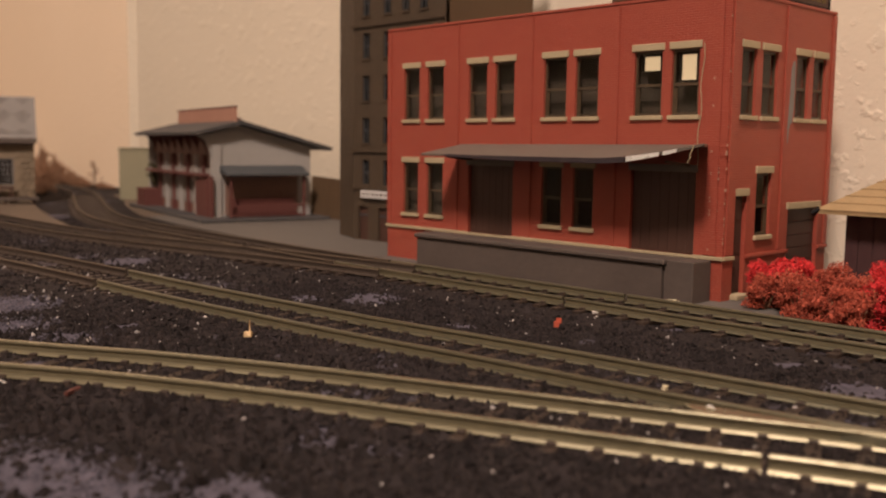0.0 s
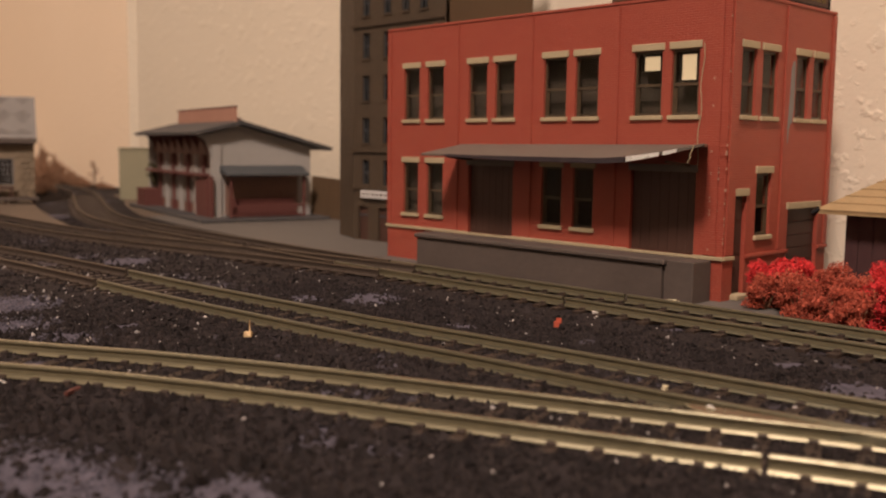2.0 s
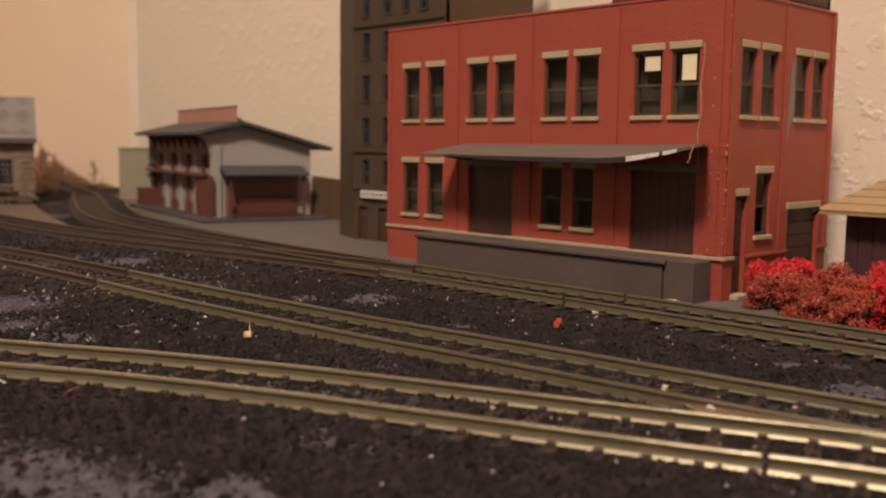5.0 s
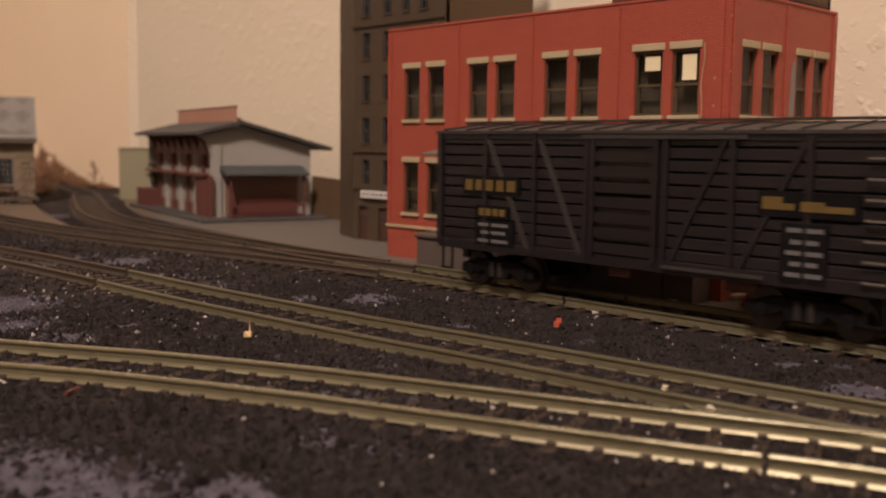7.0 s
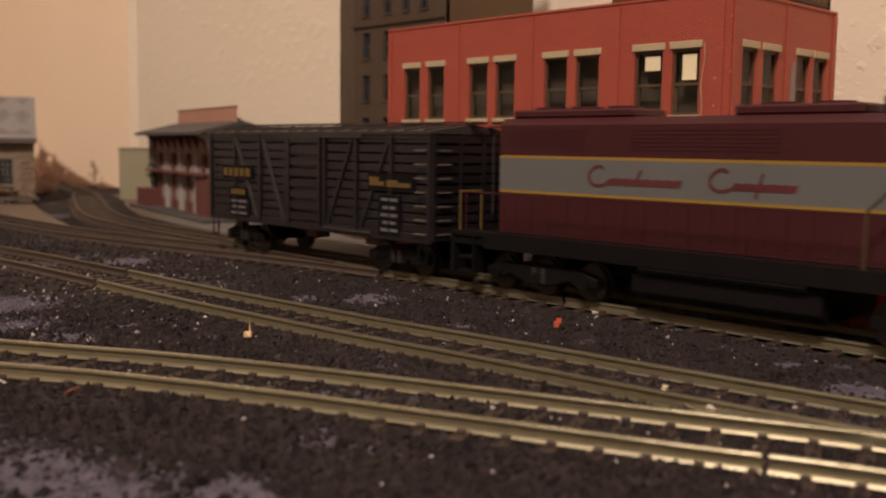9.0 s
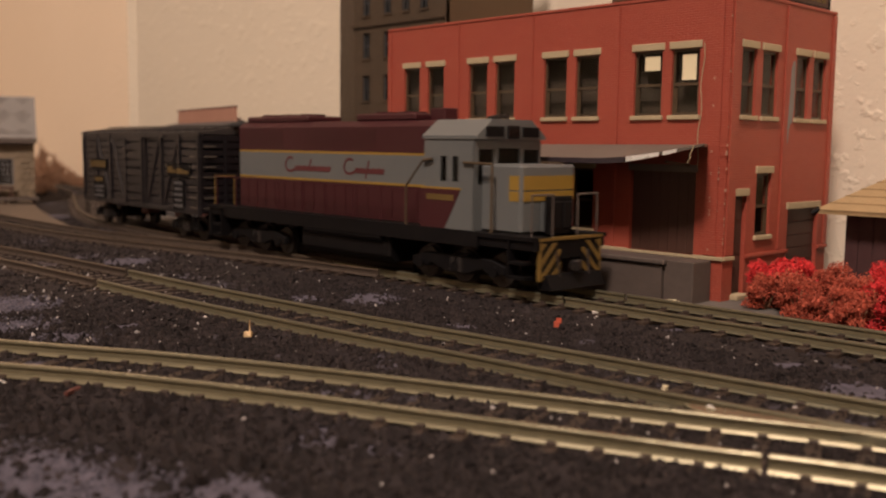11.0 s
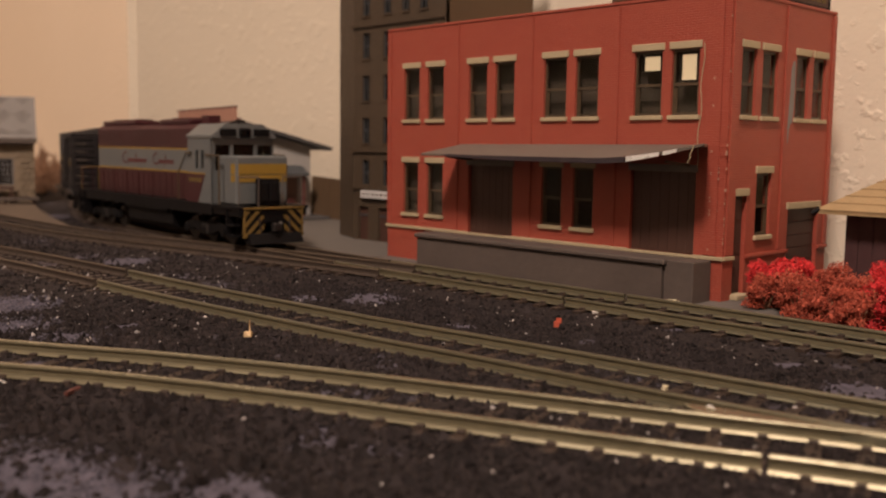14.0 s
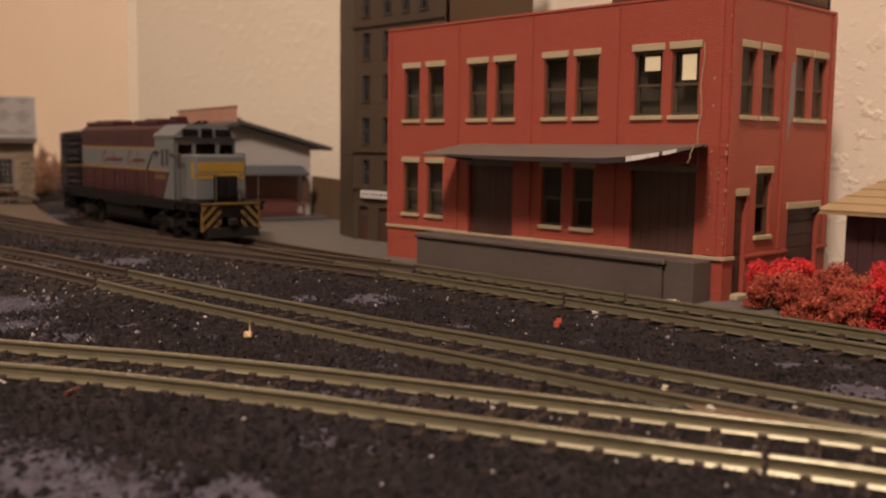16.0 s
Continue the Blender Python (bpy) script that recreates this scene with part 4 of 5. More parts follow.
def stone_house():
    h = thing("stone_house", "low limestone building with grey embossed roof", "building", at=(-567, 16, 0), turn=71)
    bm = bmesh.new()
    cut_wall(bm, 110, 45, [(82, 96, 13, 32), (58, 70, 0.5, 30)], 3, Matrix.Translation((-110, 0, 0)))
    part("front_wall", bm, M_STONE, h)
    part("side_wall", boxes((-3, 0, 3, 50, 0, 45), (-110, -107, 3, 50, 0, 45), (-107, -3, 47, 50, 0, 45)), M_STONE, h)
    part("interior", boxes((-106, -4, 6, 46, 0.5, 44)), M_DARKIN, h)
    rng = random.Random(4)
    for j in range(11):
        for i in range(3):
            x = -12 + i * 4.2 + (j % 2) * 1.6
            if x + 3.6 < 0.3:
                part("stone", boxes((x, x + 3.4 + rng.random() * 0.6, -0.7 - rng.random() * 0.5, 0.02, 0.6 + j * 4.05, 4.2 + j * 4.05)), M_STONE, h, bevel=0.3)
    w = new("window")
    w.parent = h
    part("frame", boxes((-28, -27, 0.4, 1.2, 13, 32), (-15, -14, 0.4, 1.2, 13, 32), (-27, -15, 0.4, 1.2, 13, 14), (-27, -15, 0.4, 1.2, 31, 32), *[(-27, -15, 0.5, 1.0, 16.4 + i * 3.6, 17.1 + i * 3.6) for i in range(4)], *[(-24.3 + i * 3, -23.7 + i * 3, 0.55, 0.95, 14, 31) for i in range(3)]), M_WHITE, w, "white barred window frame")
    part("pane", boxes((-27, -15, 1.3, 1.5, 14, 31)), M_GLASS, w).visible_shadow = False
    bm = bmesh.new()
    prism(bm, [(-5, 44.6), (-5, 47.2), (20, 77), (24, 77), (55, 47), (55, 44.6)], "x", -115, 2)
    part("roof", bm, M_TILE, h, "grey embossed tile roof")
    n = Matrix.Translation((0, -5, 47.2)) @ Matrix.Rotation(math.atan2(29.8, 25), 4, "X")
    for i in range(4):
        for j in range(2):
            bm = bmesh.new()
            x, v = -12.4 - i * 13.4, 3.5 + j * 17.6
            for o, t in ((0.0, 0.9), (3.0, 0.8)):
                box(bm, x + o, x + o + 1.3, v + o, v + 15.6 - o, 0, t, n)
                box(bm, x + 11.4 - o - 1.3, x + 11.4 - o, v + o, v + 15.6 - o, 0, t, n)
                box(bm, x + o + 1.3, x + 11.4 - o - 1.3, v + o, v + o + 1.2, 0, t, n)
                box(bm, x + o + 1.3, x + 11.4 - o - 1.3, v + 15.6 - o - 1.2, v + 15.6 - o, 0, t, n)
            part("tile", bm, M_TILE, h)
    part("eave_board", boxes((-115, 2, -6, -5, 43.2, 46.6)), M_DOCK, h)
    p = thing("timber_platform", "low dark timber platform before the stone house", "platform", at=(-567, 16, 0), turn=71)
    part("deck", boxes((-70, 2, -22, -8, 3.0, 4.6)), M_DOCK, p, bevel=0.3)
    for x in (-60, -40, -20, -2):
        part("leg", boxes((x - 1, x + 1, -20, -10, 0, 3.0)), M_DOOR, p)
    t = thing("timber_bench", "dark timber loading bench by the stone house", "bench", at=(-567, 16, 0), turn=71)
    part("top", boxes((-60, -14, -7.5, -3, 10.4, 12.2)), M_DOOR, t)
    for x in (-58, -37, -16):
        part("leg", boxes((x - 0.8, x + 0.8, -7, -3.4, 0, 10.4)), M_DOOR, t)
    c = thing("water_column", "black cast-iron water column by the stone house", "water column", at=(-567, 16, 0), turn=71)
    bm = bmesh.new()
    cyl(bm, (-34, -12, 4.6), (-34, -12, 34), 2.2, 1.8)
    part("post", bm, M_BLACK, c)
    bm = bmesh.new()
    cyl(bm, (-34, -12, 34), (-34, -12, 40), 5.2, 4.0)
    cyl(bm, (-34, -12, 28), (-34, -12, 34), 3.0, 5.2)
    part("head", bm, M_BLACK, c)


def green_shed():
    g = thing("green_shed", "pale green flat-sided shed behind the station", "building", at=(-565, 92, 0), turn=50)
    part("body", boxes((-12, 14, 0, 8, 0, 39)), M_GREEN, g, bevel=0.3)
    part("roof", boxes((-12.8, 14.8, -0.8, 8.8, 39, 40.6)), M_GREEN, g, bevel=0.3)


def tan_shed():
    s = thing("hip_roof_shed", "dark maroon shed with tan shingled hip roof", "building", at=(17.5, 42, 0), turn=0)
    part("walls", boxes((0, 70, 0, 30, 0, 26.4)), M_SHED, s, bevel=0.2)
    for i in range(16):
        part("board", boxes((0.3 + i * 4.4, 4.2 + i * 4.4, -0.45, 0.02, 0.3, 26.2)), M_SHED, s)
    bm = bmesh.new()
    v = [bm.verts.new(q) for q in ((-7, -7, 25.6), (77, -7, 25.6), (77, 37, 25.6), (-7, 37, 25.6), (17, 15, 42), (53, 15, 42), (-7, -7, 26.8), (77, -7, 26.8), (77, 37, 26.8), (-7, 37, 26.8))]
    for f in ((0, 3, 2, 1), (0, 1, 7, 6), (1, 2, 8, 7), (2, 3, 9, 8), (3, 0, 6, 9), (6, 7, 5, 4), (7, 8, 5), (8, 9, 4, 5), (9, 6, 4)):
        bm.faces.new([v[i] for i in f])
    part("roof", bm, M_TAN, s, "tan paper-shingle roof")
    for k in range(7):
        f = k / 7
        y, z = -7 + 22 * f, 26.8 + 15.2 * f
        part("shingle_course", boxes((-7 + 24 * f, 77 - 24 * f, y - 0.2, y + 2.6, z - 0.1, z + 0.28)), M_TAN, s)
        x = -7 + 24 * f
        part("shingle_course", boxes((x - 0.2, x + 2.8, -7 + 22 * f, 37 - 22 * f, z - 0.1, z + 0.28)), M_TAN, s)
    bm = bmesh.new()
    cyl(bm, (-7.4, -7.4, 25.6), (-5.4, -6.6, 27.2), 1.0, 0.7, 8)
    part("gutter_end", bm, M_BLACK, s)


# ---- plants ----
def clump(bm, rng, c, r, n, leaf):
    """Foam foliage: many small tufts crowded round a centre, uneven, with gaps."""
    for _ in range(n):
        d = Vector((rng.gauss(0, 1), rng.gauss(0, 1), rng.gauss(0, 0.8))).normalized()
        p = Vector(c) + Vector((d.x * r[0], d.y * r[1], abs(d.z) * r[2] if rng.random() < 0.8 else d.z * r[2] * 0.4)) * (rng.random() ** 0.4)
        s = leaf * rng.uniform(0.5, 1.25)
        v = [bm.verts.new(p + Vector((rng.gauss(0, 1), rng.gauss(0, 1), rng.gauss(0, 1))).normalized() * s * rng.uniform(0.7, 1.2)) for _ in range(4)]
        for f in ((0, 1, 2), (0, 2, 3), (0, 3, 1), (1, 3, 2)):
            bm.faces.new([v[i] for i in f])


def bushes():
    rng = random.Random(11)
    spots = [(10, 11, 6, 12, 0), (19, 6, 6.5, 13.5, 0), (15, -1, 6, 8.5, 1), (26, -4, 7, 10, 1), (31, 6, 6, 12, 1), (39, -2, 7, 12, 1), (37, -11, 6, 8, 1), (48, 2, 7, 15, 0), (51, -8, 7, 13, 0), (58, -12, 7, 15, 0), (47, -16, 6, 8, 1), (62, 0, 8, 15, 0), (70, -10, 8, 14, 1)]
    for x, y, r, h, kind in [(a, b, c * 1.15, d * 1.45, e) for a, b, c, d, e in spots]:
        b = thing("bush", ("bright red" if kind == 0 else "rust-red") + " autumn foam bush beside the warehouse lot", "bush", "red bushes by the lot", at=(x, y, 0))
        bm = bmesh.new()
        for k in range(4):
            a = k * 1.57 + rng.random()
            cyl(bm, (0, 0, -0.5), (math.cos(a) * r * 0.4, math.sin(a) * r * 0.4, h * 0.55), 0.4, 0.2, 5)
        part("stem", bm, M_SCRUB, b)
        bm = bmesh.new()
        for k in range(16):
            a, q = rng.uniform(0, 6.28), rng.random() ** 0.5
            cr = r * rng.uniform(0.3, 0.5)
            clump(bm, rng, (math.cos(a) * q * r * 0.75, math.sin(a) * q * r * 0.75, h * (0.06 + 0.8 * (k / 16)) * (1.05 - 0.35 * q)), (cr * 1.1, cr * 1.1, cr), 340, 0.44)
        part("foliage", bm, M_REDLEAF if kind == 0 else M_RUSTLEAF, b)


def scrub():
    rng = random.Random(5)
    for x, y, r, h in ((-676, 64, 17, 46), (-692, 70, 15, 43), (-706, 60, 18, 40), (-664, 52, 15, 34), (-878, 154, 13, 33), (-858, 154, 13, 25), (-838, 154, 12, 17), (-819, 154, 12, 12), (-800, 154, 10, 8), (-764, 154, 9, 7), (-749, 154, 8, 4)):
        b = thing("dry_bush", "leafless brown scrub against the wall", "bush", "dry scrub by the wall", at=(x, y, 0))
        bm = bmesh.new()
        for _ in range(46):
            a, q = rng.uniform(0, 6.28), rng.random()
            tip = Vector((math.cos(a) * r * q, math.sin(a) * r * q * 0.6, h * rng.uniform(0.5, 1.0) * (1.1 - 0.5 * q)))
            mid = tip * 0.55 + Vector((rng.uniform(-2, 2), rng.uniform(-2, 2), 0))
            cyl(bm, (0, 0, -0.5), mid, 0.45, 0.3, 5)
            cyl(bm, mid, tip, 0.3, 0.12, 5)
        part("branchwork", bm, M_SCRUB, b)
        bm = bmesh.new()
        for _ in range(30):
            a, q = rng.uniform(0, 6.28), rng.random() ** 0.5
            clump(bm, rng, (math.cos(a) * q * r * 0.85, math.sin(a) * q * r * 0.5, h * rng.uniform(0.05, 0.85) * (1.1 - 0.6 * q)), (r * 0.32, r * 0.25, h * 0.13), 70, 0.8)
        part("foliage", bm, M_SCRUB, b)


def bare_sapling():
    rng = random.Random(8)
    b = thing("bare_sapling", "small leafless brown sapling by the wall", "tree", at=(-772, 150, 0))
    h = 24
    bm = bmesh.new()
    cyl(bm, (0, 0, -0.5), (0.6, 0, h * 0.6), 0.8, 0.5, 6)
    cyl(bm, (0.6, 0, h * 0.6), (0, 0.4, h), 0.5, 0.2, 6)
    part("trunk", bm, M_SASH, b)
    bm = bmesh.new()
    for k in range(26):
        z = h * rng.uniform(0.3, 0.95)
        a, r = rng.uniform(0, 6.28), rng.uniform(3, 9) * (1.15 - z / h)
        tip = Vector((math.cos(a) * r, math.sin(a) * r, z + rng.uniform(1, 5)))
        cyl(bm, (0.4, 0, z), tip, 0.3, 0.12, 5)
        clump(bm, rng, tip, (1.4, 1.4, 1.2), 8, 0.7)
    part("branchwork", bm, M_SCRUB, b)


def station_shrubs():
    rng = random.Random(31)
    for x, y, r, h in ((-470, 62, 7, 34), (-492, 84, 8, 40)):
        b = thing("shrub", "dull olive shrub at the end of the station", "bush", "shrubs by the station", at=(x, y, 0))
        bm = bmesh.new()
        for _ in range(9):
            a = rng.uniform(0, 6.28)
            cyl(bm, (0, 0, 0), (math.cos(a) * r * 0.6, math.sin(a) * r * 0.6, h * rng.uniform(0.5, 0.9)), 0.6, 0.2, 5)
        part("stem", bm, M_SASH, b)
        bm = bmesh.new()
        for k in range(14):
            a, q = rng.uniform(0, 6.28), rng.random() ** 0.5
            clump(bm, rng, (math.cos(a) * q * r * 0.7, math.sin(a) * q * r * 0.7, h * (0.2 + 0.7 * k / 14)), (r * 0.4, r * 0.4, r * 0.4), 90, 0.9)
        part("foliage", bm, M_OLIVE, b)


def litter():
    def at_spot(name, label, x, y, mat, dims, turn, z=0.4):
        t = thing(name, label, "debris", at=(x, y, z), turn=turn)
        bm = bmesh.new()
        rng = random.Random(len(name) + abs(int(x)))
        for d in dims:
            box(bm, *d)
        for v in bm.verts:
            v.co += Vector((rng.uniform(-0.25, 0.25), rng.uniform(-0.25, 0.25), rng.uniform(-0.15, 0.15)))
        part("scrap", bm, mat, t)
    at_spot("wood_chip", "pale splinter of wood by the track", -42.9, -134.2, M_WOOD, [(-0.9, 0.9, -0.5, 0.5, 0, 1.2), (0.25, 0.42, -0.1, 0.07, 1.0, 4.0)], 30)
    at_spot("red_scrap", "small bright red leaf scrap on the coal", -4.3, -69.6, M_RUSTLEAF, [(-0.6, 0.6, -0.25, 0.25, 0, 1.6), (-0.2, 1.0, -0.2, 0.2, 1.0, 2.4)], 40)
    at_spot("foil_scrap", "crumpled shiny foil scrap beside the rail", -9.0, -48.0, M_FOIL, [(-1.4, 0.2, -0.6, 0.6, 0, 0.9), (0.0, 1.8, -0.4, 0.5, 0, 0.5), (1.6, 3.4, -0.3, 0.3, 0, 0.4)], -40)
    at_spot("white_chip", "white plastic chip between the rails", 50.5, -104.7, M_BLIND, [(-0.4, 0.4, -0.4, 0.4, 0, 1.2)], 10, 0.8)
    at_spot("white_chip", "white plastic chip between the rails", 67.0, -116.4, M_FOIL, [(-0.9, 0.9, -0.3, 0.3, 0, 0.6)], -30, 2.9)
    at_spot("foil_scrap", "curl of clear shiny plastic by the rail", -34.0, -193.0, M_FOIL, [(-1.4, 1.2, -0.15, 0.2, 0.6, 1.0), (0.8, 2.6, -0.5, -0.2, 0.7, 0.95)], 20)
    at_spot("paper_scrap", "torn white paper scraps at the foot of the dock", -8.4, -11.8, M_BLIND, [(-1.6, -0.4, -0.3, 0.3, 0, 0.5), (0.0, 0.9, -0.4, 0.2, 0, 0.8), (1.2, 1.8, -0.2, 0.4, 0, 0.5)], 15)
    at_spot("brown_twig", "short reddish twig lying on the ballast", -19.0, -185.5, M_MAROON, [(-2.6, 0.2, -0.35, 0.35, 0.1, 0.8), (0.0, 2.4, -0.1, 0.5, 0.3, 0.9)], -50)


# ---- train ----
def wheelset(parent, x, r=5.0, name="wheelset"):
    w = new(name)
    w.parent = parent
    w.location = (x * MM, 0, r * MM)
    for s in (-1, 1):
        bm = bmesh.new()
        cyl(bm, (0, s * 7.6, 0), (0, s * 8.3, 0), r + 0.6, n=20)
        cyl(bm, (0, s * 8.3, 0), (0, s * 10.0, 0), r, n=20)
        for k in range(5):
            a = k * 1.2566
            cyl(bm, (math.cos(a) * r * 0.55, s * 10.0, math.sin(a) * r * 0.55), (math.cos(a) * r * 0.55, s * 10.2, math.sin(a) * r * 0.55), 0.6, n=6)
        part("wheel", bm, M_STEEL, w)
    bm = bmesh.new()
    cyl(bm, (0, -10.5, 0), (0, 10.5, 0), 1.1, n=8)
    part("axle", bm, M_BLACK, w)
    return w


def truck(parent, x, axles, half, wide, name="truck"):
    t = new(name)
    t.parent = parent
    t.location = (x * MM, 0, 0)
    for s in (-1, 1):
        bm = bmesh.new()
        y0, y1 = s * (wide - 2.2), s * wide
        prism(bm, [(-half - 4, 4.0), (-half - 4, 6.6), (-half + 2, 8.4), (half - 2, 8.4), (half + 4, 6.6), (half + 4, 4.0), (half - 3, 4.0), (half - 5, 5.2), (4, 3.0), (-4, 3.0), (-half + 5, 5.2), (-half + 3, 4.0)], "y", min(y0, y1), max(y0, y1))
        part("side_frame", bm, M_BLACK, t, bevel=0.25)
        for a in axles:
            bm = bmesh.new()
            cyl(bm, (a, s * wide, 5.0), (a, s * (wide + 0.9), 5.0), 1.7, n=10)
            part("axle_box", bm, M_BLACK, t)
        for q in (-1.6, 1.6):
            bm = bmesh.new()
            cyl(bm, (q, s * (wide - 0.4), 3.6), (q, s * (wide - 0.4), 7.8), 1.1, n=8)
            part("spring", bm, M_STEEL, t)
    part("bolster", boxes((-3, 3, -wide + 2.2, wide - 2.2, 5.5, 9.0)), M_BLACK, t)
    return t, [wheelset(t, a) for a in axles]


def coupler(parent, x, s):
    bm = boxes((x, x + s * 2, -1.2, 1.2, 7.0, 9.0), (x + s * 1.6, x + s * 2.9, -2.3, 2.0, 6.4, 9.6), (x + s * 2.8, x + s * 4.2, -2.3, -0.6, 6.4, 9.6))
    return part("coupler", bm, M_STEEL, parent, "steel knuckle coupler", 0.3)


def stock_car():
    """Origin on the railhead at mid length; x forward."""
    c = thing("stock_car", "black slatted railway stock car with gold lettering", "rail car")
    Lh, W = 68.0, 16.2
    z0, z1 = 12.2, 45.0
    part("floor", boxes((-Lh, Lh, -W, W, z0, z0 + 2.2)), M_CARBLACK, c)
    part("inner_shell", boxes((-Lh + 0.8, Lh - 0.8, -W + 1.1, W - 1.1, z0 + 2.2, z1 - 0.3)), M_BLACK, c, "dark inside behind the slats")
    n = 10
    pitch = (z1 - z0 - 2.0) / n
    for s in (-1, 1):
        for i in range(n):
            z = z0 + 2.0 + i * pitch
            part("slat", boxes((-Lh, Lh, s * (W - 0.55), s * (W + 0.25), z + 0.2, z + pitch - 0.25)), M_CARBLACK, c, bevel=0.2)
        part("side_sill", boxes((-Lh, Lh, s * (W - 0.6), s * (W + 0.7), z0 - 1.0, z0 + 2.0)), M_CARBLACK, c, bevel=0.15)
        part("top_plate", boxes((-Lh, Lh, s * (W - 0.6), s * (W + 0.6), z1 - 1.6, z1 + 0.2)), M_CARBLACK, c, bevel=0.15)
        for x in (-67, -48.5, -30, -12, 12, 30, 48.5, 67):
            part("post", boxes((x - 0.8, x + 0.8, s * (W + 0.25), s * (W + 0.95), z0, z1)), M_CARBLACK, c)
        for x0, x1 in ((-47.5, -32), (-28, -13.5), (28, 13.5), (47.5, 32)):
            bm = bmesh.new()
            prism(bm, [(x0 - 0.8, z1 - 1.5), (x0 + 0.8, z1 - 1.5), (x1 + 0.8, z0 + 1), (x1 - 0.8, z0 + 1)], "y", s * (W + 0.25), s * (W + 0.85))
            part("diagonal_brace", bm, M_CARROOF if x0 < 0 else M_CARBLACK, c)
        d = new("door")
        d.parent = c
        for i in range(8):
            z = z0 + 2.4 + i * 3.9
            part("slat", boxes((-10, 10, s * (W + 0.6), s * (W + 1.2), z, z + 2.6)), M_CARBLACK, d)
        part("stile", boxes((-10.4, -8.8, s * (W + 0.6), s * (W + 1.5), z0 + 1, z1 - 1.5), (8.8, 10.4, s * (W + 0.6), s * (W + 1.5), z0 + 1, z1 - 1.5)), M_CARBLACK, d)
        part("track", boxes((-13, 34, s * (W + 0.6), s * (W + 1.5), z1 - 1.2, z1 - 0.2)), M_CARROOF, d)
        part("bottom_track", boxes((12, 39, s * (W + 0.7), s * (W + 1.4), z0 + 0.2, z0 + 0.9)), M_CARROOF, d)
        # reporting marks as plain bars on little boards
        y0, y1 = sorted((s * (W + 0.96), s * (W + 1.12)))
        part("mark_board", boxes((-57, -35, s * (W + 0.25), s * (W + 0.95), 27.6, 33.0)), M_BLACK, c)
        part("mark_board", boxes((-52, -39, s * (W + 0.25), s * (W + 0.95), 20.8, 24.6)), M_BLACK, c)
        part("mark_board", boxes((-52, -37, s * (W + 0.25), s * (W + 0.95), 13.0, 20.4)), M_BLACK, c)
        for i, w in enumerate((2.8, 2.4, 2.8, 2.8, 3.2)):
            part("letter_bar", boxes((-56 + i * 4.1, -56 + i * 4.1 + w, y0, y1, 28.8, 31.9)), M_GOLD, c, "gold lettering bar")
        for i in range(4):
            part("letter_bar", boxes((-50.4 + i * 2.7, -48.4 + i * 2.7, y0, y1, 21.7, 23.7)), M_GOLD, c, "gold lettering")
        for k, z in enumerate((18.6, 16.4, 14.0)):
            part("letter_bar", boxes((-50.6 + k % 2, -46.6, y0, y1, z, z + 0.9)), M_WHITE, c, "small white lettering")
            part("letter_bar", boxes((-45.4, -39 - k % 2, y0, y1, z, z + 0.9)), M_WHITE, c, "small white lettering")
        part("mark_board", boxes((37, 60, s * (W + 0.25), s * (W + 0.95), 26.8, 32.4)), M_BLACK, c)
        part("mark_board", boxes((42.6, 53.4, s * (W + 0.25), s * (W + 0.95), 12.4, 25.6)), M_BLACK, c)
        part("letter_bar", boxes((38, 42.8, y0, y1, 28.4, 31.2), (42.8, 45.6, y0, y1, 28.4, 29.8)), M_GOLD, c, "gold lettering")
        part("letter_bar", boxes((47.0, 52.4, y0, y1, 28.2, 30.4), (52.4, 58.6, y0, y1, 28.2, 29.6)), M_GOLD, c, "gold lettering")
        for k, z in enumerate((23.6, 21.0, 18.6, 16.2, 13.8)):
            part("letter_bar", boxes((44 + k % 2, 47.6, y0, y1, z, z + 1.0)), M_WHITE, c, "small white lettering")
            part("letter_bar", boxes((48.6, 52.4 - k % 2, y0, y1, z, z + 1.0)), M_WHITE, c, "small white lettering")
        for k in range(7):
            z = 14 + k * 4.3
            part("grab_iron", boxes((61.4, 66.2, s * (W + 1.5), s * (W + 1.9), z, z + 0.45), (61.4, 61.8, s * (W + 0.25), s * (W + 1.5), z, z + 0.45), (65.8, 66.2, s * (W + 0.25), s * (W + 1.5), z, z + 0.45)), M_AWN, c)
        for x in (-64, 64):
            part("step", boxes((x - 2.2, x - 1.7, s * W, s * (W + 0.5), 5.2, z0), (x + 1.7, x + 2.2, s * W, s * (W + 0.5), 5.2, z0), (x - 2.2, x + 2.2, s * W, s * (W + 0.9), 4.8, 5.3)), M_BLACK, c)
    for e in (-1, 1):
        for i in range(n):
            z = z0 + 2.0 + i * pitch
            part("end_slat", boxes((e * (Lh - 0.2), e * (Lh + 0.6), -W, W, z + 0.4, z + pitch - 0.4)), M_CARBLACK, c)
        for s in (-1, 1):
            part("end_post", boxes((e * Lh, e * (Lh + 1.0), s * 4.2, s * 5.5, z0, z1)), M_CARBLACK, c)
            part("corner_post", boxes((e * (Lh - 0.8), e * (Lh + 0.9), s * (W - 1), s * (W + 0.4), z0, z1)), M_CARBLACK, c)
        for k in range(7):
            z = 14 + k * 4.3
            part("end_rung", boxes((e * (Lh + 1.0), e * (Lh + 1.4), -15, -9.6, z, z + 0.45)), M_AWN, c)
        bm = bmesh.new()
        cyl(bm, (e * (Lh + 2), 8, 20), (e * (Lh + 2), 8, 47.6), 0.35, n=6)
        cyl(bm, (e * (Lh + 2), 8, 47.2), (e * (Lh + 2), 8, 47.8), 2.2, n=14)
        part("brake_wheel", bm, M_STEEL, c)
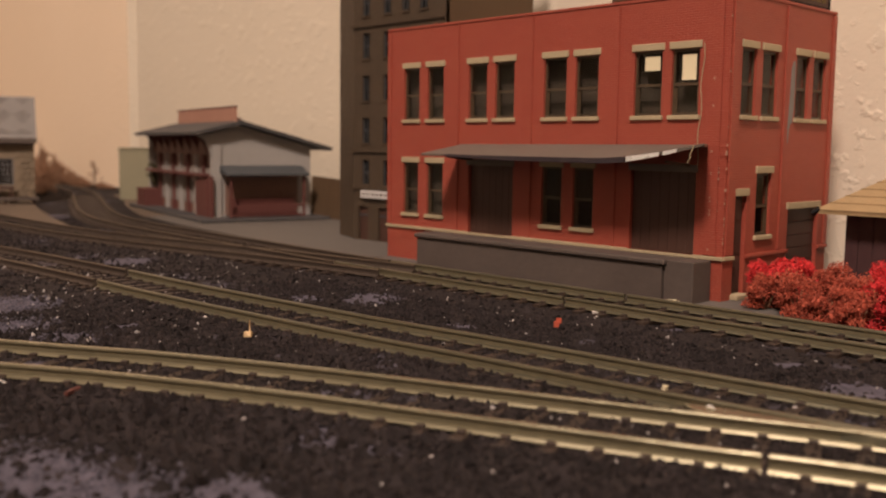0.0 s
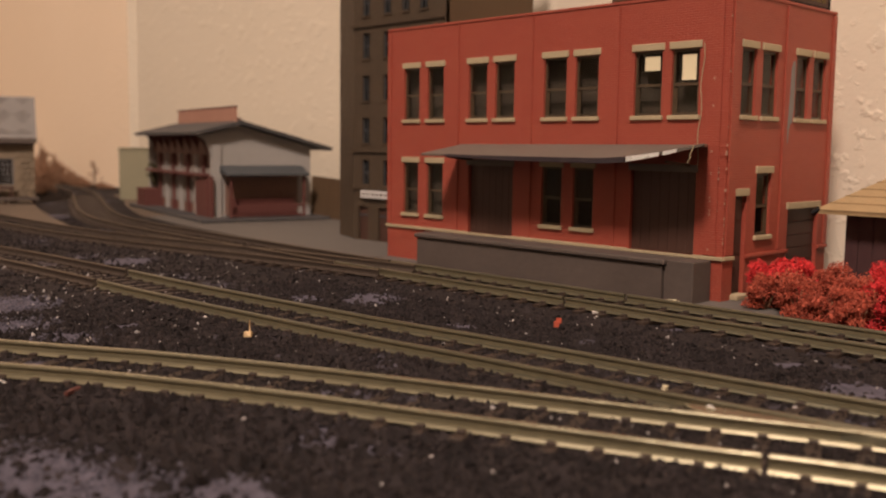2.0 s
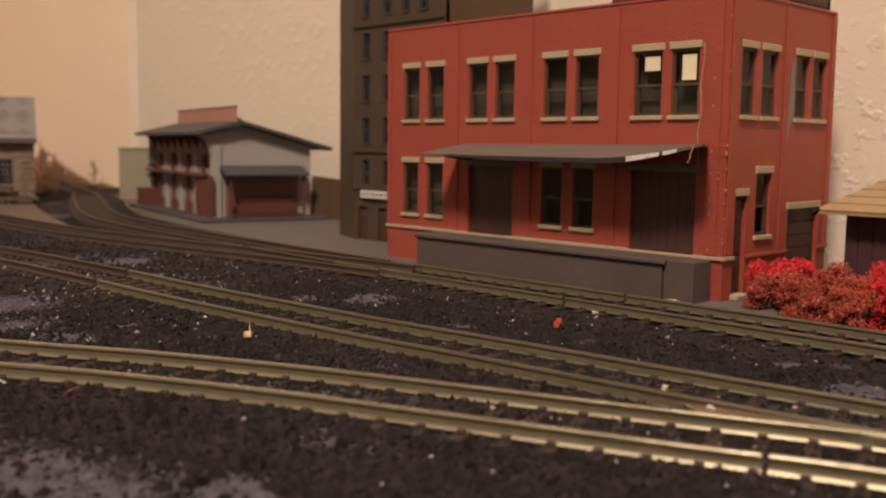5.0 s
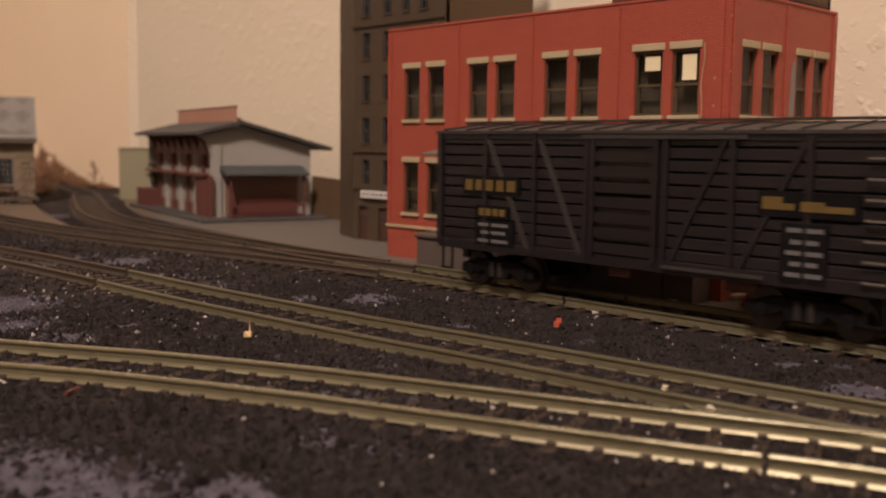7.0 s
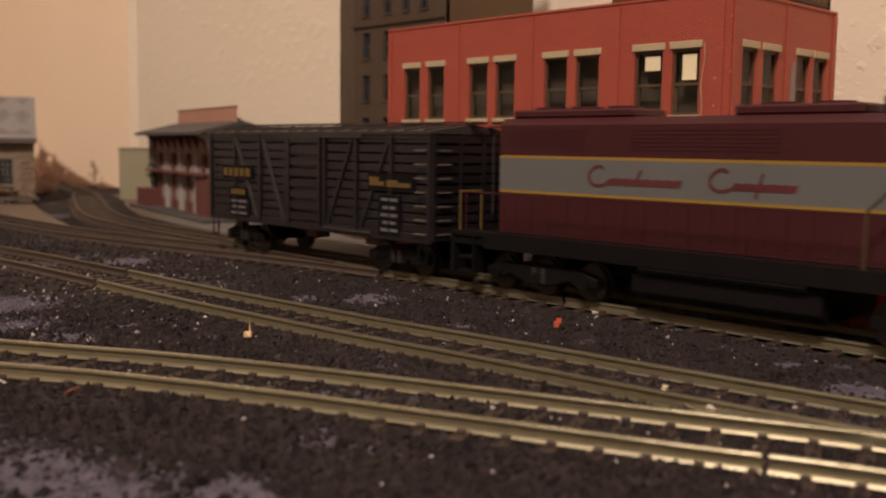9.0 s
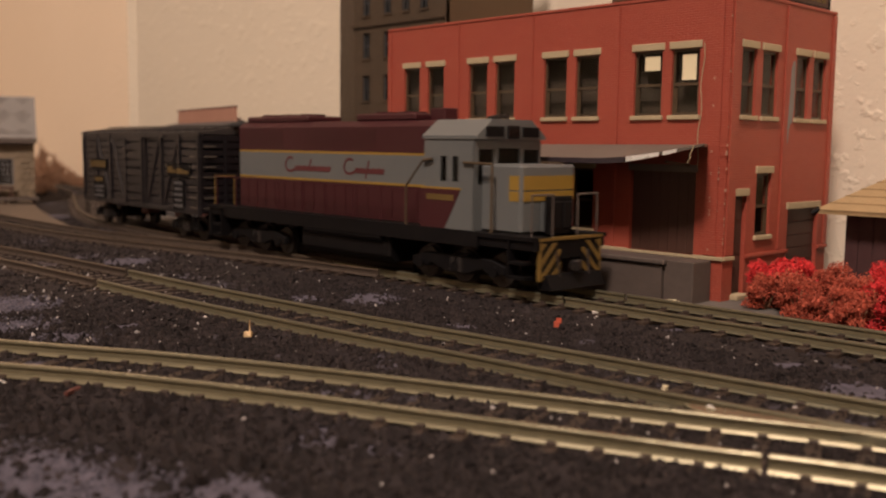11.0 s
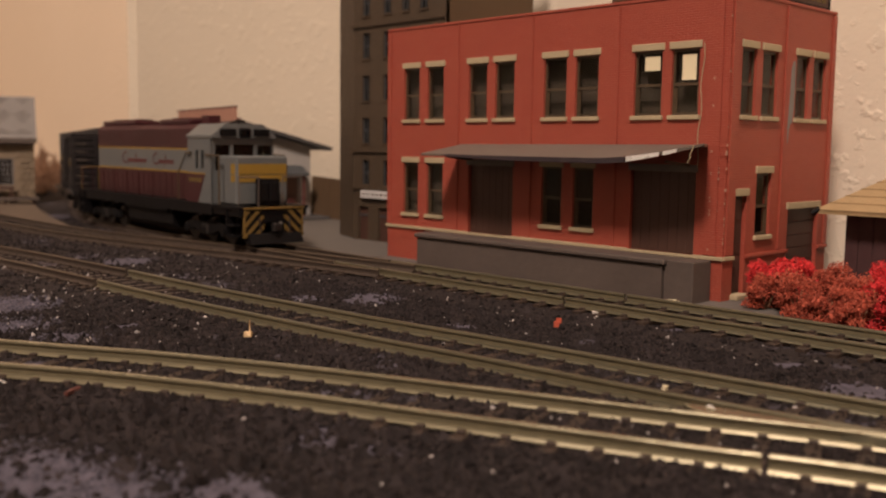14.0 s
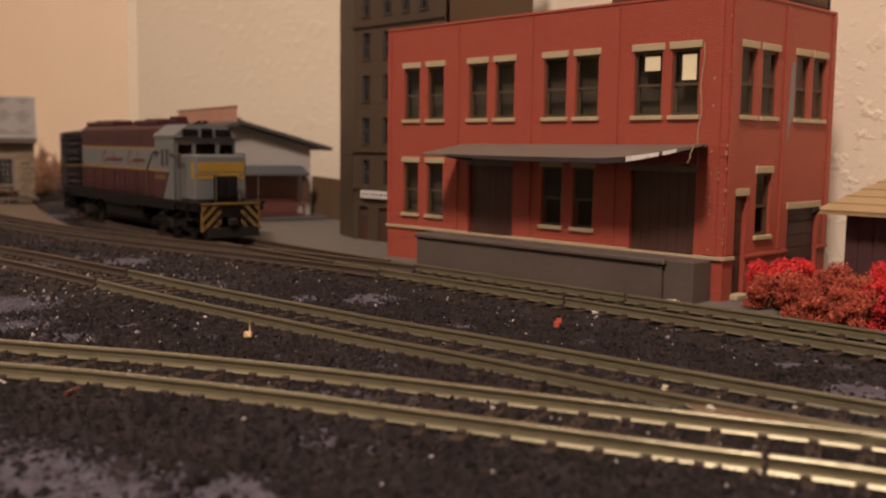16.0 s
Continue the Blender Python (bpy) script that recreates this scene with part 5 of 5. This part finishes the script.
        coupler(c, e * Lh, e)
    bm = bmesh.new()
    prism(bm, [(-W - 1.2, z1 + 0.1), (-W - 1.2, z1 + 0.9), (0, z1 + 3.2), (W + 1.2, z1 + 0.9), (W + 1.2, z1 + 0.1)], "x", -Lh - 0.8, Lh + 0.8)
    part("roof", bm, M_CARROOF, c, "dull dark grey ribbed roof")
    for i in range(15):
        x = -65 + i * 9.3
        for s in (-1, 1):
            bm = bmesh.new()
            prism(bm, [(s * 2.6, z1 + 2.7), (s * 2.6, z1 + 3.3), (s * (W + 1.2), z1 + 1.5), (s * (W + 1.2), z1 + 0.9)], "x", x - 0.4, x + 0.4)
            part("roof_rib", bm, M_CARROOF, c)
    for y in (-1.7, 0, 1.7):
        part("running_board", boxes((-Lh - 3, Lh + 3, y - 0.75, y + 0.75, z1 + 3.5, z1 + 4.1)), M_CARROOF, c)
    part("centre_sill", boxes((-Lh + 4, Lh - 4, -3, 3, 9.8, z0)), M_BLACK, c)
    part("brake_gear", boxes((-9, -2, -10, -4, 7.6, z0), (24, 33, -8, -4, 7.4, z0), (4, 18, -8, -7, 9.6, 10.4)), M_MAROON, c, "dull red brake gear", 0.3)
    rolling = [truck(c, -47, (-10.2, 10.2), 10.2, 13.2), truck(c, 47, (-10.2, 10.2), 10.2, 13.2)]
    return c, rolling


def stroke(bm, line, w, y0, y1):
    """A flat painted stroke along (x, z) points, with half width w."""
    p = np.array(line, float)
    t = np.gradient(p, axis=0)
    t /= np.hypot(*t.T)[:, None] + 1e-9
    n = np.c_[-t[:, 1], t[:, 0]] * w
    prism(bm, [tuple(q) for q in p + n] + [tuple(q) for q in (p - n)[::-1]], "y", y0, y1)


def locomotive():
    """Origin on the railhead at mid length; short hood and cab towards +x."""
    l = thing("diesel_locomotive", "maroon and grey diesel locomotive with yellow stripes", "locomotive")
    F, R = 84.0, -95.0
    part("underframe", boxes((R, F, -15.5, 15.5, 12.4, 15.2)), M_BLACK, l, bevel=0.3)
    for s in (-1, 1):
        part("walkway", boxes((R, F, min(s * 9, s * 16.2), max(s * 9, s * 16.2), 15.2, 16.4)), M_BLACK, l)
        part("side_skirt", boxes((R + 14, F - 22, s * (16.0 - 0.3), s * (16.0 + 0.3), 12.0, 16.6)), M_BLACK, l)
    # long hood in its colour bands
    hx0, hx1, hw = -81.5, 36.0, 9.2
    part("hood_lower", boxes((hx0, hx1, -hw, hw, 16.4, 28.2)), M_LOCOMAROON, l, "maroon lower hood", 0.2)
    part("hood_stripe", boxes((hx0, hx1, -hw - 0.02, hw + 0.02, 29.0, 38.2)), M_LOCOGREY, l, "pale grey hood band")
    for z in (28.2, 38.2):
        part("pinstripe", boxes((hx0, hx1, -hw - 0.05, hw + 0.05, z, z + 0.8)), M_YELLOW, l, "thin yellow stripe")
    bm = bmesh.new()
    prism(bm, [(-hw, 39.0), (hw, 39.0), (hw, 47.6), (hw - 1.8, 49.6), (-hw + 1.8, 49.6), (-hw, 47.6)], "x", hx0, hx1 + 1.5)
    part("hood_upper", bm, M_LOCOMAROON, l, "maroon upper hood")
    for s in (-1, 1):
        for i in range(18):
            x = hx0 + 1 + i * 6.4
            part("hood_door", boxes((x, x + 5.6, s * (hw - 0.15), s * (hw + 0.18), 17.6, 27.4)), M_LOCOMAROON, l)
        for x0, x1 in ((-80, -50), (-36, 6)):
            g = new("grille")
            g.parent = l
            for k in range(6):
                part("louvre", boxes((x0, x1, s * (hw - 0.1), s * (hw + 0.14), 41 + k * 1.0, 41.6 + k * 1.0)), M_LOCOMAROON, g)
        # company script as plain strokes
        y = (hw + 0.05, hw + 0.16) if s > 0 else (-hw - 0.16, -hw - 0.05)
        for x0, x1, cap in ((-49.2, -19.5, 6.2), (-12.5, 10.8, 6.6)):
            x0, x1 = (x0, x1) if s < 0 else (-x1 - 45, -x0 - 45)
            bm = bmesh.new()
            loop = [(x0 + 3.4 + (2.5 + 0.25 * a) * math.cos(a) + 0.16 * a, 34.0 + 2.6 * math.sin(a) + 0.3 * math.cos(a)) for a in np.linspace(0.7, 5.6, 16)]
            stroke(bm, loop, 0.42, *y)
            base = np.arange(x0 + 6.6, x1, 0.8)
            prism(bm, [(q, 31.7) for q in base] + [(q + 0.7, 33.5 + 0.18 * math.sin(q * 2.0)) for q in base[::-1]], "y", *y)
            tall = x0 + (15.6 if cap < 6.4 else 12.8)
            stroke(bm, [(tall, 31.7 if cap < 6.4 else 30.0), (tall + 1.8, 36.0)], 0.38, *y)
            part("lettering", bm, M_SCRIPT, l, "maroon script as plain strokes")
    part("dynamic_brake_blister", boxes((-78, -36, -hw + 1.4, hw - 1.4, 49.6, 51.9)), M_LOCOMAROON, l, bevel=0.5)
    part("fan_hatch", boxes((-7, 24, -hw + 1.4, hw - 1.4, 49.6, 52.0)), M_LOCOMAROON, l, bevel=0.5)
    for x in (-70, -57, -44, 1, 14):
        bm = bmesh.new()
        cyl(bm, (x, 0, 51.8), (x, 0, 52.7), 4.8, n=18)
        part("roof_fan", bm, M_LOCOMAROON, l)
    part("exhaust", boxes((26, 33, -3, 3, 49.6, 53.6)), M_LOCOMAROON, l, bevel=0.3)
    # cab
    cw, c0, c1 = 14.6, 36.5, 58.5
    bm = bmesh.new()
    cut_wall(bm, c1 - c0, 27.6, [(7.0, 10.6, 14.4, 22.0), (12.2, 15.8, 14.4, 22.0)], 1.0, Matrix.Translation((c0, -cw, 16.4)))
    part("cab_side", bm, M_LOCOGREY, l)
    bm = bmesh.new()
    cut_wall(bm, c1 - c0, 27.6, [(7.0, 10.6, 14.4, 22.0), (12.2, 15.8, 14.4, 22.0)], 1.0, Matrix.Translation((c0, cw - 1.0, 16.4)))
    part("cab_side", bm, M_LOCOGREY, l)
    for s in (-1, 1):
        for x in (c0 + 8.8, c0 + 14.0):
            w = new("cab_window")
            w.parent = l
            yy = s * (cw - 0.5)
            part("frame", boxes((x - 1.8, x - 1.4, yy - 0.6, yy + 0.6, 30.8, 38.4), (x + 1.4, x + 1.8, yy - 0.6, yy + 0.6, 30.8, 38.4)), M_LOCOGREY, w)
            part("pane", boxes((x - 1.4, x + 1.4, yy - 0.1, yy + 0.1, 30.8, 38.4)), M_GLASS, w)
    m = Matrix(((0, -1, 0, c1), (1, 0, 0, 0), (0, 0, 1, 16.4), (0, 0, 0, 1)))
    bm = bmesh.new()
    cut_wall(bm, 2 * cw, 27.6, [(1.8, 8.6, 13.8, 24.2), (21.4, 28.2, 13.8, 24.2), (10.2, 19.8, 19.4, 24.6)], 1.0, m @ Matrix.Translation((-cw, 0, 0)))
    part("cab_front", bm, M_LOCOGREY, l, "grey cab front with dark windows")
    part("cab_back", boxes((c0, c0 + 1, -cw + 1, cw - 1, 16.4, 44)), M_LOCOGREY, l)
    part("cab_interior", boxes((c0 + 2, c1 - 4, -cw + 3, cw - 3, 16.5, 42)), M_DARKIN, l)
    for y0, y1 in ((-13.2, -6.4), (6.4, 13.2), (-4.8, 4.8)):
        part("windscreen", boxes((c1 - 0.7, c1 - 0.5, y0, y1, 30.2 if abs(y0) > 5 else 35.8, 40.8)), M_GLASS, l)
    bm = bmesh.new()
    prism(bm, [(-cw - 0.4, 43.6), (-cw - 0.4, 44.6), (-8.5, 49.6), (8.5, 49.6), (cw + 0.4, 44.6), (cw + 0.4, 43.6)], "x", c0 - 0.6, c1 + 1.6)
    part("cab_roof", bm, M_LOCOGREY, l, "grey chamfered cab roof")
    part("number_board", boxes((c1 + 0.2, c1 + 2.2, -11.4, -4.2, 44.4, 47.4), (c1 + 0.2, c1 + 2.2, 4.2, 11.4, 44.4, 47.4)), M_BLACK, l, "black number boards")
    h = part("headlight", boxes((c1 + 0.2, c1 + 2.4, -2.6, 2.6, 43.8, 47.8)), M_BLACK, l, "dark twin headlight", 0.3)
    for y in (-1.2, 1.2):
        bm = bmesh.new()
        cyl(bm, (c1 + 2.4, y, 45.8), (c1 + 2.7, y, 45.8), 0.9, n=10)
        part("lens", bm, M_GLASS, h)
    bm = bmesh.new()
    for k, (y, ln) in enumerate(((-1.2, 4.2), (0, 5.2), (1.2, 3.6))):
        cyl(bm, (c1 - 6, y * 1.6, 50.4), (c1 - 6 + ln, y * 1.6, 50.6), 0.35, 0.8, 8)
    box(bm, c1 - 7, c1 - 5.6, -2.6, 2.6, 49.5, 50.6)
    part("horn", bm, M_STEEL, l)
    # slanted grey-to-maroon sweep beside the cab
    for s in (-1, 1):
        bm = bmesh.new()
        prism(bm, [(hx1 - 1, 16.4), (46, 16.4), (53, 28.4), (hx1 - 1, 28.4)], "y", *sorted((s * cw + s * 0.03, s * cw + s * 0.2)))
        part("flank_band", bm, M_LOCOMAROON, l, "maroon slanting flank band")
        bm = bmesh.new()
        prism(bm, [(hx1 - 1, 28.4), (53, 28.4), (53.4, 29.0), (hx1 - 1, 29.0)], "y", *sorted((s * cw + s * 0.03, s * cw + s * 0.2)))
        part("pinstripe", bm, M_YELLOW, l)
        hy = sorted((s * hw + s * 0.04, s * hw + s * 0.16))
        bm = bmesh.new()
        prism(bm, [(hx1 - 5, 39.0), (hx1 + 0.4, 39.0), (hx1 + 0.4, 44.6)], "y", *hy)
        part("hood_sweep", bm, M_LOCOGREY, l, "grey band sweeping up to the cab")
        bm = bmesh.new()
        prism(bm, [(hx1 - 5.8, 39.0), (hx1 - 4.6, 39.0), (hx1 + 0.4, 44.4), (hx1 + 0.4, 45.4)], "y", *sorted((s * hw + s * 0.17, s * hw + s * 0.24)))
        part("pinstripe", bm, M_YELLOW, l)
        part("number_bar", boxes((38, 50, *sorted((s * cw + s * 0.21, s * cw + s * 0.3)), 25.0, 26.8)), M_GOLD, l)
        bm = bmesh.new()
        cyl(bm, (hx1 + 1, s * 15.6, 37.0), (hx1 - 7, s * 15.6, 28.8), 0.35, n=6)
        cyl(bm, (hx1 - 7, s * 15.6, 28.8), (hx1 - 7, s * 15.6, 16.4), 0.35, n=6)
        cyl(bm, (hx1 + 1, s * 15.6, 37.0), (hx1 + 5, s * 15.4, 37.4), 0.5, n=6)
        part("handrail", bm, M_SASH, l)
        bm = bmesh.new()
        cyl(bm, (R + 4, s * 15.4, 28), (hx1 - 7, s * 15.4, 28.2), 0.22, n=6)
        for x in range(-89, 18, 15):
            cyl(bm, (x, s * 15.4, 16.2), (x, s * 15.4, 28), 0.22, n=6)
        part("handrail", bm, M_LOCOMAROON, l)
    # short nose with yellow bands
    nw = 11.9
    part("nose", boxes((c1, 75, -nw, nw, 16.4, 36.4)), M_LOCOGREY, l, "low grey nose", 0.8)
    for z0, z1 in ((25.9, 28.7), (29.1, 33.2)):
        part("nose_band", boxes((75.0, 75.2, -nw + 0.9, nw - 0.9, z0, z1)), M_YELLOW, l, "yellow nose band")
        for q in (-1, 1):
            part("nose_band", boxes((70.4, 74.2, *sorted((q * nw, q * (nw + 0.15))), z0, z1)), M_YELLOW, l, "yellow nose band")
    part("nose_door", boxes((75.0, 75.5, -3, 3, 17, 25.6)), M_LOCOGREY, l)
    for s in (-1, 1):
        bm = bmesh.new()
        cyl(bm, (c1 + 8, s * 15.2, 16.4), (c1 + 8, s * 15.2, 36.6), 0.42, n=6)
        cyl(bm, (c1 + 8, s * 15.2, 36.4), (c1 - 4, s * 15.2, 36.6), 0.42, n=6)
        part("handrail", bm, M_SASH, l, "dark cab-step handrail")
    # pilot with black and yellow chevrons
    pl = new("pilot")
    pl.parent = l
    part("plate", boxes((F - 1.4, F, -13.4, -4.6, 3.8, 15.4), (F - 1.4, F, 4.6, 13.4, 3.8, 15.4), (F - 1.4, F, -4.6, 4.6, 10, 15.4)), M_BLACK, pl)
    part("top_edge", boxes((F - 1.6, F + 0.4, -13.8, 13.8, 15.3, 16.1)), M_OLDYELLOW, pl, "yellow step edge")
    for s in (-1, 1):
        for c in (7.6, 12.0, 16.4, 20.8):
            lo, hi = [], []
            for z in np.linspace(4.4, 14.6, 12):
                ya, yb = max(4.6, c - (z - 4.4)), min(13.0, c + 2.0 - (z - 4.4))
                if yb - ya > 0.15:
                    lo.append((s * ya, z)), hi.append((s * yb, z))
            if len(lo) > 1:
                bm = bmesh.new()
                prism(bm, lo + hi[::-1], "x", F + 0.02, F + 0.2)
                part("chevron", bm, M_OLDYELLOW, pl, "worn yellow warning stripe")
        part("edge_mark", boxes((F - 1.0, F + 0.15, *sorted((s * 12.8, s * 13.5)), 4.0, 15.0)), M_OLDYELLOW, pl)
        bm = bmesh.new()
        cyl(bm, (F + 0.4, s * 7.0, 12.0), (F + 1.6, s * 6.4, 5.0), 0.35, 0.3, 6)
        part("air_hose", bm, M_STEEL, pl)
    bm = bmesh.new()
    prism(bm, [(F - 2, 1.6), (F + 3.2, 1.6), (F + 1.2, 5.6), (F - 2, 5.6)], "y", -12, 12)
    part("plough", bm, M_BLACK, pl, "black footboard plough")
    for e, x in ((1, F - 2.5), (-1, R + 2.5)):
        for s in (-1, 1):
            bm = bmesh.new()
            for y in (14.4, 5.5):
                cyl(bm, (x, s * y, 16), (x, s * y, 28.2), 0.24, n=6)
            cyl(bm, (x, s * 14.6, 28), (x, s * 5.3, 28), 0.3, n=6)
            part("end_rail", bm, M_DOCK if e > 0 else M_OLDYELLOW, l, "end handrail" if e > 0 else "yellow end handrail")
        coupler(l, F if e > 0 else R, e)
        for s in (-1, 1):
            part("step_well", boxes((*sorted((x - e * 1, x - e * 7)), *sorted((s * 12, s * 16.2)), 8.4, 9.2), (*sorted((x - e * 1, x - e * 7)), *sorted((s * 12, s * 16.2)), 4.2, 5.0), (*sorted((x - e * 7, x - e * 7.6)), *sorted((s * 12, s * 16.2)), 4.2, 15.2)), M_BLACK, l)
    part("mu_box", boxes((F - 6, F - 4, -5.2, 5.2, 16.4, 27.4), (F - 4, F - 3.4, -4.2, -0.4, 18, 26), (F - 4, F - 3.4, 0.4, 4.2, 18, 26)), M_BLACK, l, bevel=0.3)
    part("rear_plate", boxes((R, R + 1.4, -15.8, 15.8, 4, 15.4)), M_BLACK, l)
    bm = bmesh.new()
    prism(bm, [(-14.6, 5.2), (-14.6, 11.0), (-12.8, 12.4), (12.8, 12.4), (14.6, 11.0), (14.6, 5.2), (12, 3.2), (-12, 3.2)], "x", -30, 20)
    part("fuel_tank", bm, M_BLACK, l, "black fuel tank", 0.3)
    for s in (-1, 1):
        bm = bmesh.new()
        cyl(bm, (-27, s * 15.0, 11.4), (17, s * 15.0, 11.4), 1.2, n=8)
        part("air_tank", bm, M_BLACK, l)
    rolling = [truck(l, -62, (-16, 0, 16), 16, 13.4), truck(l, 50, (-16, 0, 16), 16, 13.4)]
    return l, rolling


# ---- assembly ----
room()
ground()
street()
warehouse()
awning()
dock()
roof_sign()
brown_block()
depot()
board_fence()
stone_house()
green_shed()
tan_shed()
bushes()
scrub()
bare_sapling()
station_shrubs()
litter()
car, car_trucks = stock_car()
loco, loco_trucks = locomotive()
tracks()
ballast()

# where the locomotive's pilot stands along x, in mm, at each time
RUN = [(0.0, 753.5), (4.2, 455.5), (6.3, 306.0), (6.7, 277.6), (7.0, 256.4), (7.5, 223.0), (8.0, 190.0), (8.5, 154.8), (9.0, 118.0), (9.2, 103.0), (10.2, 29.5), (11.3, -45.8), (11.5, -57.0), (12.0, -83.0), (12.5, -108.8), (13.0, -133.5), (13.5, -158.0), (14.0, -181.8), (14.5, -201.0), (15.0, -211.5), (15.5, -214.8), (16.0, -215.4)]
STEP = 0.1


def motions():
    """The train backs along the dock track and comes to rest by the station."""
    tt, xx = np.array(RUN).T
    slope = np.gradient(xx, tt)
    def front(t):
        i = min(np.searchsorted(tt, t, "right") - 1, len(tt) - 2)
        h = tt[i + 1] - tt[i]
        u = (t - tt[i]) / h
        return (2 * u ** 3 - 3 * u ** 2 + 1) * xx[i] + (u ** 3 - 2 * u ** 2 + u) * h * slope[i] + (3 * u ** 2 - 2 * u ** 3) * xx[i + 1] + (u ** 3 - u ** 2) * h * slope[i + 1]
    times = [round(k * STEP, 2) for k in range(161)]
    seg = np.r_[0, np.cumsum(np.hypot(*np.diff(LINE_C, axis=0).T))]
    def on_line(s):
        return np.array((np.interp(s, seg, LINE_C[:, 0]), np.interp(s, seg, LINE_C[:, 1])))
    def heading(s):
        d = on_line(s + 4) - on_line(s - 4)
        return math.degrees(math.atan2(d[1], d[0]))
    for body, trucks, back, reach in ((loco, loco_trucks, 84.0, (-62, 50)), (car, car_trucks, 254.0, (-47, 47))):
        rows, turns, rolls = [], ([], []), []
        for t in times:
            s = np.interp(front(t), LINE_C[:, 0], seg) - back
            a, b = on_line(s + reach[0]), on_line(s + reach[1])
            yaw = math.degrees(math.atan2(*(b - a)[::-1]))
            mid = a + (b - a) * (-reach[0]) / (reach[1] - reach[0])
            rows.append((t, pose(mid[0] * MM, mid[1] * MM, RAIL_TOP * MM, 0, 0, yaw)))
            for k in (0, 1):
                turns[k].append((t, pose(reach[k] * MM, 0, 0, 0, 0, heading(s + reach[k]) - yaw)))
            rolls.append((t, math.degrees(s / 5.0)))
        walk(body, rows)
        for k, (bogie, sets) in enumerate(trucks):
            walk(bogie, turns[k])
            for w in sets:
                at = w.location.copy()
                walk(w, [(t, Matrix.Translation(at) @ Matrix.Rotation(radians(a), 4, "Y")) for t, a in rolls])


motions()
